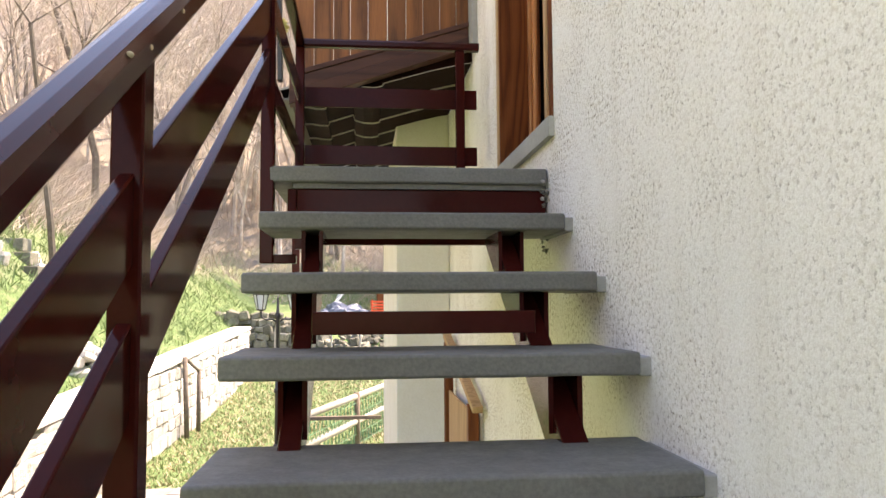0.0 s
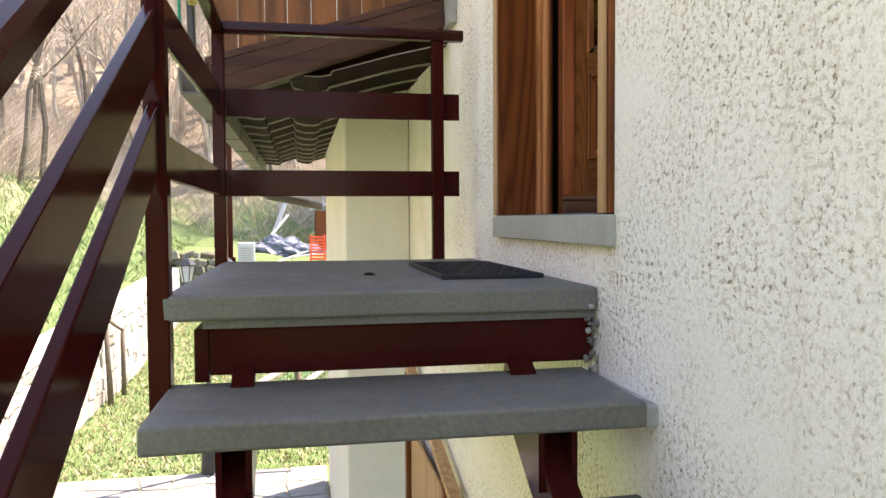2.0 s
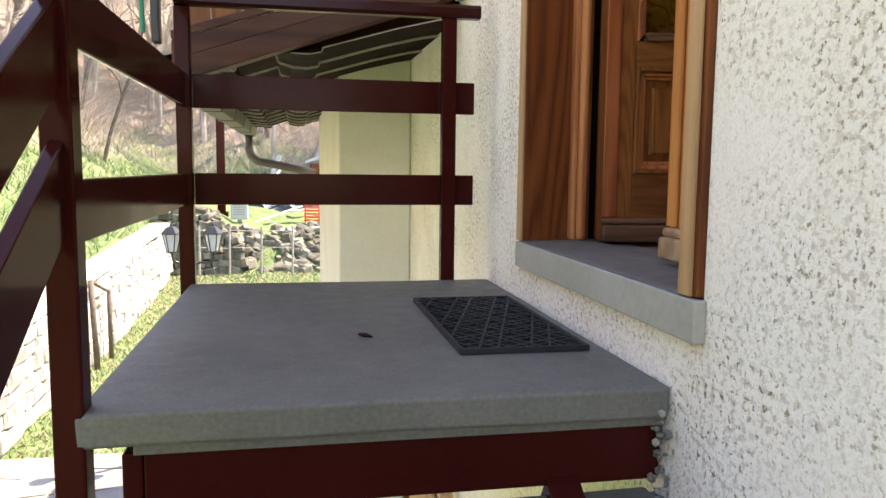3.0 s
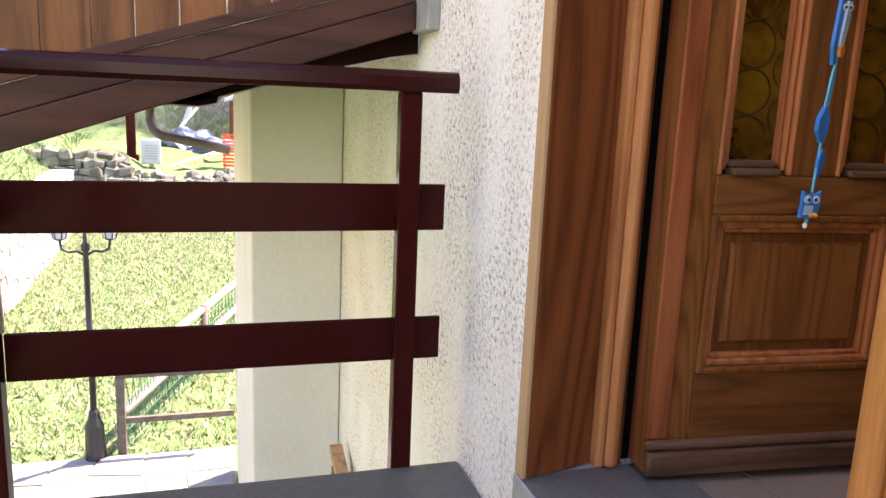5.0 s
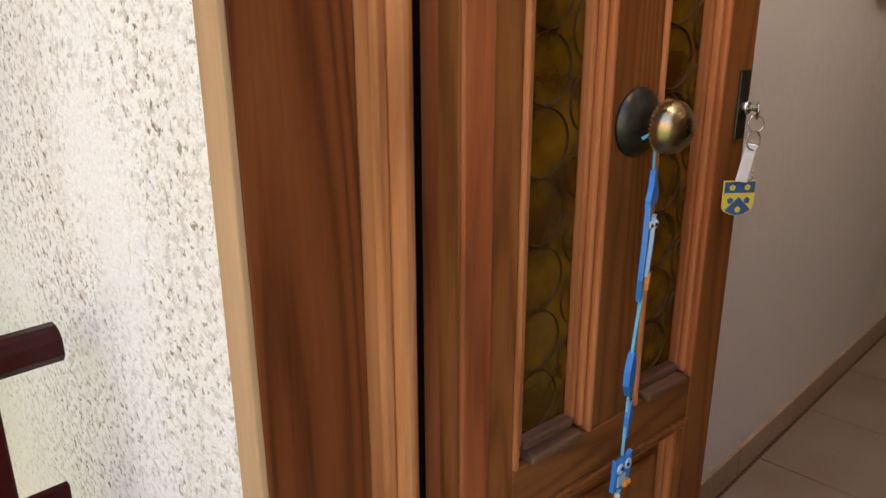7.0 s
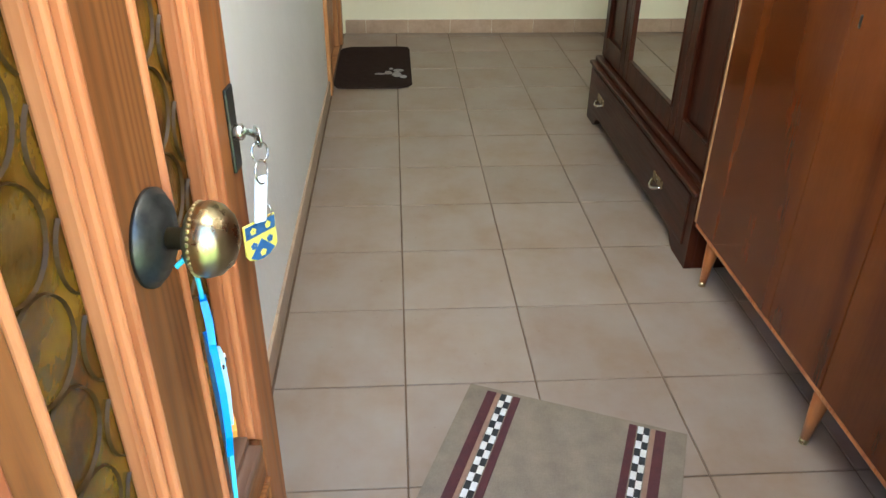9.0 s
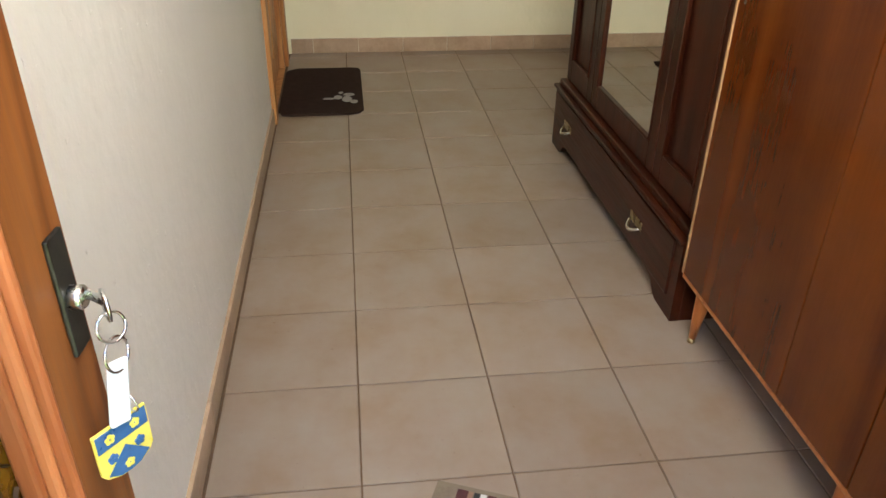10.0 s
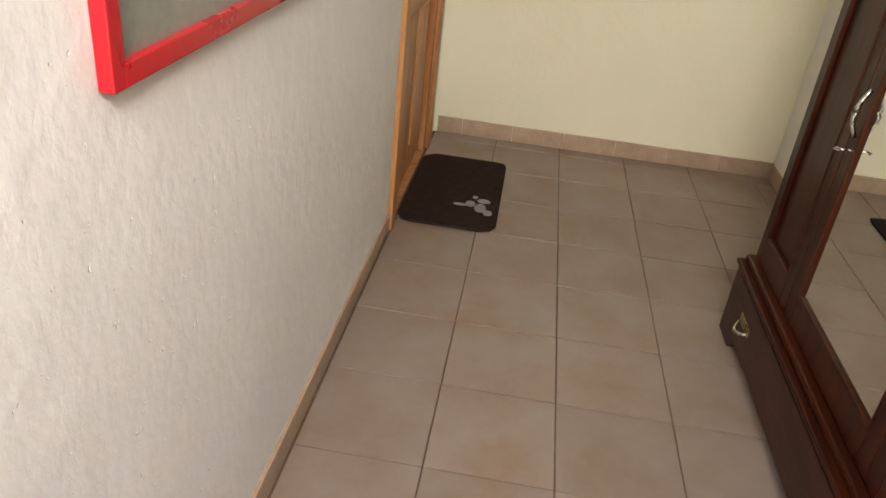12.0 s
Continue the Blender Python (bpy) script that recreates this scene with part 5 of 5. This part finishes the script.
# lantern post
lamp = thing("street_lamp", "black cast-iron garden lamp post with two lanterns", "lamp post", at=(-1.71, 7.1, GROUND))
part("base", lathe([(0.13, 0.0), (0.13, 0.035), (0.10, 0.05), (0.095, 0.10), (0.085, 0.40), (0.06, 0.46), (0.05, 0.50), (0.05, 0.53), (0.035, 0.56)], 12), "iron", lamp)
part("pole", lathe([(0.03, 0.55), (0.028, 1.18), (0.042, 1.19), (0.042, 1.23), (0.028, 1.24), (0.026, 2.10), (0.04, 2.11), (0.04, 2.16), (0.02, 2.18), (0.012, 2.36), (0.0, 2.40)], 14), "iron", lamp, "", True)
for sx in (-1, 1):
    part("arm", tube([(0, 0, 2.05), (sx * 0.07, 0, 2.10), (sx * 0.14, 0, 2.09), (sx * 0.2, 0, 2.12), (sx * 0.21, 0, 2.20)], 0.012, 8), "iron", lamp, "", True)
    L0 = Matrix.Translation((sx * 0.21, 0, 2.20))
    ln = part("lantern", lathe([(0.03, 0.0), (0.055, 0.012), (0.055, 0.02)], 6, L0), "iron", lamp)
    part("lantern_glass", lathe([(0.05, 0.02), (0.088, 0.20)], 6, L0), "lampglass", ln, "milky glass panes")
    for k in range(6):
        a = 2 * math.pi * k / 6
        part("glazing_bar", rod(L0 @ Vector((0.052 * math.cos(a), 0.052 * math.sin(a), 0.018)), L0 @ Vector((0.091 * math.cos(a), 0.091 * math.sin(a), 0.202)), 0.006, None, 6), "iron", ln)
    part("lantern_roof", lathe([(0.105, 0.20), (0.105, 0.212), (0.05, 0.275), (0.02, 0.285), (0.018, 0.30), (0.008, 0.315), (0.0, 0.34)], 6, L0), "iron", ln)

# pole fence with net
fence = thing("pole_fence", "silvered pole fence with a green net beside the lawn", "fence")
part("post", box(-1.52, -1.44, 7.16, 7.24, GROUND, -1.93, 0.006), "bark", fence)
part("top_rail", box(-1.52, -0.42, 7.17, 7.23, -1.929, -1.885, 0.005), "bark", fence)
part("low_rail", box(-1.438, -0.42, 7.18, 7.22, -2.40, -2.34, 0.005), "bark", fence)
for z in (-1.92, -2.31):
    part("pole", rod((-1.47, 7.25, z), (-0.10, 11.6, z), 0.052, 0.045, 10), "greypole", fence, "", True)
for x, y in ((-0.77, 9.5), (-0.12, 11.55)):
    part("post", rod((x + 0.03, y, GROUND - 0.05), (x + 0.03, y, -1.86), 0.05, 0.045, 8), "bark", fence, "", True)
bm = bmesh.new()
for k in range(30):
    f = k / 29
    a = Vector((-1.43 + 1.33 * f, 7.27 + 4.3 * f, -2.66))
    merge(bm, rod(a, a + Vector((0.05, 0.16, 0.68)), 0.005, None, 4))
    merge(bm, rod(a, a + Vector((-0.05, -0.16, 0.68)), 0.005, None, 4))
for k in range(5):
    merge(bm, rod((-1.43, 7.27, -2.66 + 0.16 * k), (-0.10, 11.57, -2.66 + 0.16 * k), 0.005, None, 4))
part("net", bm, "net", fence)

# leaning wooden post by the garden wall
lp = thing("wooden_post", "weathered wooden post with a bent top by the garden wall", "post")
part("shaft", rod((-3.64, 10.9, GROUND - 0.02), (-3.68, 10.85, -1.36), 0.045, 0.04, 8), "bark", lp, "", True)
part("shaft", rod((-3.60, 11.6, GROUND - 0.02), (-3.60, 11.6, -1.62), 0.04, 0.035, 8), "bark", lp, "", True)
part("arm", rod((-3.68, 10.85, -1.38), (-3.60, 11.6, -1.66), 0.03, 0.025, 8), "bark", lp, "", True)

# stone steps and a heap of pale stones on the slope above the wall
steps = thing("garden_steps", "grey stone slab steps set into the grassy slope", "steps")
for k in range(5):
    x, y = -6.0 - 0.27 * k, 10.6 + 0.34 * k
    z = ground_z(x, y)
    part("step", box(x - 0.45, x + 0.30, y - 0.16, y + 0.20, z - 0.22, z + 0.02, 0.02), "rubble", steps)
    for e in (-0.62, 0.40):
        stone(steps, (x + e, y, ground_z(x + e, y) + 0.06), (0.22, 0.24, 0.24), (0.1, 0.2, k))
pile = thing("stone_heap", "heap of broken pale stones on the wall's edge", "stones")
for k in range(26):
    x, y = -4.55 + rs.gauss(0, 0.16), 8.6 + rs.gauss(0, 0.34)
    stone(pile, (x, y, ground_z(x, y) + rs.uniform(0.0, 0.26)), (rs.uniform(0.12, 0.3), rs.uniform(0.12, 0.3), rs.uniform(0.08, 0.18)), (rs.uniform(-0.4, 0.4), rs.uniform(-0.4, 0.4), rs.uniform(0, 3)))

# rubble wall and bank at the end of the lawn
rub = thing("rubble_wall", "grey dry-stone rubble wall at the end of the lawn", "stone wall", kind="structure")
for row in range(11):
    x = -4.95
    while x < -2.2:
        w = rs.uniform(0.16, 0.46)
        h = rs.uniform(0.16, 0.28)
        z = GROUND + 0.36 + row * 0.2
        if z < -0.66 - max(0, x + 3.5) * 0.75:
            stone(rub, (x + w / 2, 19.2 + 0.05 * row + rs.uniform(-0.08, 0.08), z), (w, 0.32, h), (rs.uniform(-0.2, 0.2), rs.uniform(-0.3, 0.3), rs.uniform(-0.3, 0.3)), RUBBLE)
        x += w * 0.95
heap = new("rubble_heap")
tagged(heap, "loose pale rubble stones scattered over the grassy bank", "rubble")
for k in range(170):
    x = rs.uniform(-3.2, 0.9) if k % 3 else rs.gauss(-0.4, 0.45)
    y = rs.uniform(19.3, 21.0)
    s = rs.uniform(0.10, 0.36)
    stone(heap, (x, y, ground_z(x, y) + s * 0.15), (s * rs.uniform(0.8, 1.5), s, s * rs.uniform(0.5, 0.9)), (rs.uniform(-0.5, 0.5), rs.uniform(-0.5, 0.5), rs.uniform(0, 3)), RUBBLE)
pf = thing("post_fence", "thin grey post and wire fence before the bank", "fence")
last = None
for x in (-3.1, -2.35, -1.55, -0.75):
    y = 18.9
    part("post", rod((x, y, GROUND + 0.2), (x + 0.02, y, -1.18), 0.03, 0.025, 6), "greypole", pf)
    if last is not None:
        for z in (-1.28, -1.72):
            part("wire", rod((last, y, z), (x, y, z - 0.03), 0.010, None, 5), "greypole", pf)
    last = x

# column, meter cabinet, tarp heap and safety net on the ground beyond
g = ground_z(-2.85, 22.5)
col = thing("steel_column", "red-brown steel column standing on the far ground", "column")
part("shaft", box(-2.97, -2.73, 22.4, 22.6, g - 0.1, 3.6, 0.02), "paint", col)
part("base_plate", box(-3.05, -2.65, 22.3, 22.7, g - 0.1, g + 0.06, 0.01), "paint", col)
g = ground_z(-2.3, 22)
cab = thing("meter_cabinet", "pale grey meter cabinet on a stand", "cabinet")
part("cabinet_box", box(-2.55, -2.05, 21.9, 22.15, g + 0.1, g + 0.78, 0.015), "boxgrey", cab)
part("cabinet_door", box(-2.52, -2.08, 21.88, 21.9, g + 0.14, g + 0.74, 0.006), "boxgrey", cab)
for k in range(6):
    part("vent_slat", box(-2.47, -2.13, 21.868, 21.88, g + 0.24 + 0.07 * k, g + 0.27 + 0.07 * k, 0.003), "greypole", cab)
part("stand", box(-2.36, -2.24, 21.98, 22.08, g - 0.1, g + 0.1, 0.01), "greypole", cab)
net = thing("safety_net", "bright orange-red safety net on posts", "barrier")
for k in range(5):
    x = -0.35 + 0.42 * k
    g = ground_z(x, 23)
    part("post", rod((x, 23, g - 0.1), (x, 23, g + 1.05), 0.025, None, 6), "safety", net)
for k in range(10):
    g = ground_z(0.5, 23)
    part("strand", beam_between((-0.4, 23, g + 0.12 + 0.1 * k), (1.4, 23, g + 0.1 + 0.1 * k), 0.02, 0.06, 0), "safety", net)
for nm, lab, mt, loc, sz in (("tarp", "crumpled blue-grey tarpaulin heap", "tarp", (-1.5, 27.0), (1.1, 0.8, 0.6)), ("tarp", "small crumpled blue tarpaulin", "tarp", (-0.6, 26.4), (0.8, 0.5, 0.35))):
    bm = bmesh.new()
    bmesh.ops.create_icosphere(bm, subdivisions=4, radius=1)
    for v in bm.verts:
        v.co *= 1 + 0.35 * noise.noise(v.co * 2.3) + 0.15 * noise.noise(v.co * 6)
    bmesh.ops.transform(bm, matrix=Matrix.Translation((loc[0], loc[1], ground_z(*loc) + 0.1)) @ Matrix.Diagonal((*sz, 1)), verts=bm.verts)
    solid(nm, bm, mt, lab, "tarpaulin")
for k, (x, y, l, a) in enumerate(((-1.9, 22.6, 1.6, 25), (-1.6, 22.2, 1.2, -30), (-0.9, 23.5, 1.5, 10), (-2.2, 27.5, 1.8, 60), (-1.9, 27.6, 2.0, 75), (-1.0, 27.6, 1.6, -60))):
    d = Vector((math.cos(radians(a)), 0.3, math.sin(radians(a)) * 0.7)).normalized()
    p = Vector((x, y, ground_z(x, y) + 0.15))
    solid("loose_board", beam_between(p, p + d * l, 0.2, 0.03, 0.004), "whitejunk" if k % 2 else "boxgrey", "pale loose board lying on the slope", "board", group="loose boards on the slope")
shed_g = ground_z(1.2, 28)
shed = thing("shed", "small dark wooden shed on the slope", "shed")
part("wall", box(-0.1, 2.3, 27.6, 29.4, shed_g - 0.6, shed_g + 1.6, 0.02), "lining", shed)
part("roof", prism([(-0.3, shed_g + 1.6), (1.1, shed_g + 2.1), (2.5, shed_g + 1.6), (2.5, shed_g + 1.7), (1.1, shed_g + 2.22), (-0.3, shed_g + 1.7)], "y", 27.4, 29.6), "boxgrey", shed)

# ---- trees ----


def grow(seed, height, levels, spread_a, kids):
    """Branch segments (start, end, radius at start and end, level) of a bare tree."""
    rt = random.Random(seed)
    segs = []

    def branch(p, d, length, r, lvl):
        n = 4 if lvl < 2 else 3
        for k in range(n):
            d = (d + Vector((rt.gauss(0, 0.16), rt.gauss(0, 0.16), rt.gauss(0.04, 0.10)))).normalized()
            q = p + d * length / n
            r1 = r * (0.86 if lvl == 0 else 0.76)
            segs.append((p, q, r, r1, lvl))
            if lvl < levels and (lvl > 0 or k > 0):
                for _ in range(kids if lvl else kids + 1):
                    if rt.random() < 0.8:
                        ax = Vector((rt.gauss(0, 1), rt.gauss(0, 1), rt.gauss(0.1, 0.6))).normalized()
                        nd = (d + ax * spread_a * rt.uniform(0.6, 1.2)).normalized()
                        branch(q, nd, length * rt.uniform(0.42, 0.68), r1 * rt.uniform(0.4, 0.6), lvl + 1)
            p, r = q, r1
    branch(Vector((0, 0, -0.2)), Vector((rt.gauss(0, 0.12), rt.gauss(0, 0.12), 1)).normalized(), height, height * 0.015, 0)
    return segs


def seg_mesh(segs, name, material):
    vs, fs = [], []
    for p, q, r0, r1, lvl in segs:
        n = 6 if lvl == 0 else (4 if lvl == 1 else 3)
        d = (q - p).normalized()
        a = d.orthogonal().normalized()
        b = d.cross(a)
        base = len(vs)
        for c, r in ((p, r0), (q, r1)):
            r = max(r, 0.004)
            for k in range(n):
                t = 2 * math.pi * k / n
                vs.append(c + (a * math.cos(t) + b * math.sin(t)) * r)
        for k in range(n):
            fs.append((base + k, base + (k + 1) % n, base + n + (k + 1) % n, base + n + k))
    m = bpy.data.meshes.new(name)
    m.from_pydata(vs, [], fs)
    m.materials.append(M[material])
    return m


VAR = []
for k in range(4):
    sg = grow(40 + k, 5.0 + k * 0.6, 4 if k < 2 else 3, 0.85, 2)
    VAR.append((seg_mesh([s for s in sg if s[4] <= 1], "trunk", "bark"), seg_mesh([s for s in sg if s[4] > 1], "crown", "twig")))


def tree(k, x, y, s, rot, lean=0.0):
    t = thing("tree", ("bare leafless tree with a crooked grey trunk", "bare leafless tree with fine pale twigs", "slender bare tree on the hillside", "tall bare tree on the hillside")[k % 4], "tree", "bare trees on the hillside", at=(x, y, ground_z(x, y)))
    t.rotation_euler, t.scale = (lean, 0, rot), (s, s, s)
    for nm, m in zip(("trunk", "crown"), VAR[k % 4]):
        o = new(nm, m)
        o.parent = t
    return t


rt = random.Random(21)
tree(0, -6.5, 12.5, 0.95, 0.4, 0.35)
tree(1, -7.6, 13.9, 0.8, 1.1, 0.15)
tree(1, -8.2, 16.0, 1.15, 2.0)
tree(0, -6.4, 23.5, 0.9, 4.0, -0.2)
tree(3, -7.4, 20.0, 0.9, 5.0, 0.1)
for k in range(17):
    a = rt.uniform(-0.62, 0.12)
    d = rt.uniform(20, 38)
    x, y = -0.7 + d * math.sin(a) , -1 + d * math.cos(a)
    if x > -6 and y < 31:
        continue
    tree(k, x, y, rt.uniform(0.8, 1.5), rt.uniform(0, 6.28), rt.uniform(-0.15, 0.15))

# far woods and scrub as uncountable growth
vs, fs = [], []
src = []
for k in range(3):
    sg = grow(70 + k, 6.5, 3, 0.7, 2)
    m = seg_mesh(sg, "tmp", "twig")
    co = np.array([v.co[:] for v in m.vertices])
    fa = np.array([list(p.vertices) for p in m.polygons if len(p.vertices) == 4])
    src.append((co, fa))
    bpy.data.meshes.remove(m)
allv, allf, off = [], [], 0
for k in range(330):
    a = rt.uniform(-0.75, 0.35)
    d = rt.uniform(32, 85)
    x, y = -0.7 + d * math.sin(a), -1 + d * math.cos(a)
    co, fa = src[k % 3]
    s, r = rt.uniform(0.9, 1.6), rt.uniform(0, 6.28)
    R2 = np.array(((math.cos(r), -math.sin(r), 0), (math.sin(r), math.cos(r), 0), (0, 0, 1))) * s
    allv.append(co @ R2.T + np.array((x, y, ground_z(x, y))))
    allf.append(fa + off)
    off += len(co)
m = bpy.data.meshes.new("woods")
m.from_pydata(np.concatenate(allv).tolist(), [], np.concatenate(allf).tolist())
m.materials.append(M["twig"])
tagged(new("woods", m), "bare brown winter woods covering the hillside", "woods", kind="stuff")


def blades(name, count, region, size, material, label, lean=0.5, width=0.12):
    """Thin upright triangles over a region: (x, y) sampler."""
    rb = random.Random(len(name) * 7)
    v, f = [], []
    for _ in range(count):
        x, y = region(rb)
        z = ground_z(x, y)
        h = size * rb.uniform(0.5, 1.5)
        a = rb.uniform(0, 6.28)
        w = h * width
        dx, dy = math.cos(a) * w, math.sin(a) * w
        lx, ly = rb.gauss(0, lean) * h, rb.gauss(0, lean) * h
        n = len(v)
        v += [(x - dx, y - dy, z - 0.01), (x + dx, y + dy, z - 0.01), (x + lx, y + ly, z + h)]
        f.append((n, n + 1, n + 2))
    mm = bpy.data.meshes.new(name)
    mm.from_pydata(v, [], f)
    mm.materials.append(M[material])
    return tagged(new(name, mm), label, name, kind="stuff")


M["blade"] = simple("grass_blade", (0.080, 0.145, 0.042), (0.18, 0.25, 0.105), 3, 0.8, 0)
M["deadgrass"] = simple("dead_leaf", (0.26, 0.20, 0.12), (0.48, 0.40, 0.27), 5, 0.9, 0)


def slope_region(rb):
    a, d = rb.uniform(-0.75, 0.1), 8 + 34 * rb.random() ** 1.4
    x, y = -0.7 + d * math.sin(a), -1 + d * math.cos(a)
    if x > -6.6 and y < 29:
        return rb.uniform(-15, -7.6), rb.uniform(14, 34)
    if x > -7.5 and y < 22:
        return rb.uniform(-15, -8.6), rb.uniform(12, 32)
    return x, y


blades("grass", 42000, lambda rb: (rb.uniform(-3.75, 0.3) if rb.random() < 0.6 else rb.uniform(-9, -4.3), rb.uniform(7.2, 19.3)), 0.055, "blade", "short sunlit green grass")
blades("tussocks", 16000, lambda rb: (rb.uniform(-9.5, -4.3), rb.uniform(6, 26)), 0.17, "blade", "rough green tussocks on the slope above the wall", 0.8, 0.06)
blades("dead_grass", 9000, lambda rb: (rb.uniform(-3.75, 0.3), rb.uniform(7.2, 20)), 0.05, "deadgrass", "dry leaves and dead grass in the lawn", 1.2, 0.3)
blades("scrub", 70000, slope_region, 0.75, "twig", "dry brown scrub and brambles on the slope", 0.9, 0.011)

# ---- floor tiles ----
TP = 0.333
tile_mesh = mesh_of(box(-TP / 2 + 0.0022, TP / 2 - 0.0022, -TP / 2 + 0.0022, TP / 2 - 0.0022, -0.006, 0.0, 0.0015), "floor_tile", "tile")
for i in range(-8, 7):
    for j in range(-5, 2):
        x0, x1 = max(2.758 + TP * i, 0.303), min(2.758 + TP * (i + 1), HALL_END - 0.002)
        y0, y1 = max(0.606 + TP * j, HALL_R + 0.002), min(0.606 + TP * (j + 1), HALL_L - 0.002)
        if x1 - x0 < 0.02 or y1 - y0 < 0.02:
            continue
        if x1 - x0 > TP - 0.001 and y1 - y0 > TP - 0.001:
            t = new("floor_tile", tile_mesh)
            t.location = ((x0 + x1) / 2, (y0 + y1) / 2, FLOOR)
        else:
            t = new("floor_tile", mesh_of(box(x0 + 0.0022, x1 - 0.0022, y0 + 0.0022, y1 - 0.0022, FLOOR - 0.006, FLOOR, 0.0015), "floor_tile", "tile"))
        t.parent = floor

# ---- stones of the garden wall ----
row, z = 0, GROUND
while z < -1.25:
    h = rs.uniform(0.17, 0.25)
    y = 3.0 + rs.uniform(-0.3, 0)
    while y < 18.5:
        w = rs.uniform(0.2, 0.5)
        top = wall_top(y) - 0.05
        if z + 0.08 < top:
            hh = min(h, top - z)
            stone(GW, (-3.82 + rs.uniform(-0.01, 0.025), y + w / 2, z + hh / 2), (0.14, w * 1.08, hh * 1.06), (rs.uniform(-0.06, 0.06), 0, 0))
        y += w
    z += h
y = 2.2
cap_mesh = mesh_of(box(-0.25, 0.25, -0.39, 0.39, -0.04, 0.04, 0.012), "coping_stone", "cap")
while y < 18.2:
    o = new("coping_stone", cap_mesh)
    o.matrix_world = Matrix.LocRotScale((-3.98, y + 0.4, wall_top(y + 0.4) + rs.uniform(-0.006, 0.006)), Euler((0.036, 0, rs.uniform(-0.015, 0.015))), (1, 1, 1))
    o.parent = GW
    y += 0.79

# ---- flagstones by the house ----
pave = solid("pavement", box(-3.74, -0.41, 1.0, 7.12, GROUND - 0.2, GROUND + 0.055), "earth", "irregular grey flagstone paving beside the house", "pavement", kind="structure")
nx_, ny_ = 8, 13
pts = {}
for i in range(nx_ + 1):
    for j in range(ny_ + 1):
        e = 0 if i in (0, nx_) or j in (0, ny_) else 0.13
        pts[i, j] = (-3.72 + 3.29 * i / nx_ + rs.uniform(-e, e), 1.02 + 6.08 * j / ny_ + rs.uniform(-e, e))
for i in range(nx_):
    for j in range(ny_):
        q = [Vector(pts[a]) for a in ((i, j), (i + 1, j), (i + 1, j + 1), (i, j + 1))]
        c = sum(q, Vector((0, 0))) / 4
        q = [c + (p - c) * (1 - 0.018 / max(0.1, (p - c).length)) for p in q]
        zt = GROUND + 0.066 + rs.uniform(-0.004, 0.005)
        part("flagstone", prism([tuple(p) for p in q], "z", GROUND + 0.03, zt, 0.006), "flag", pave)
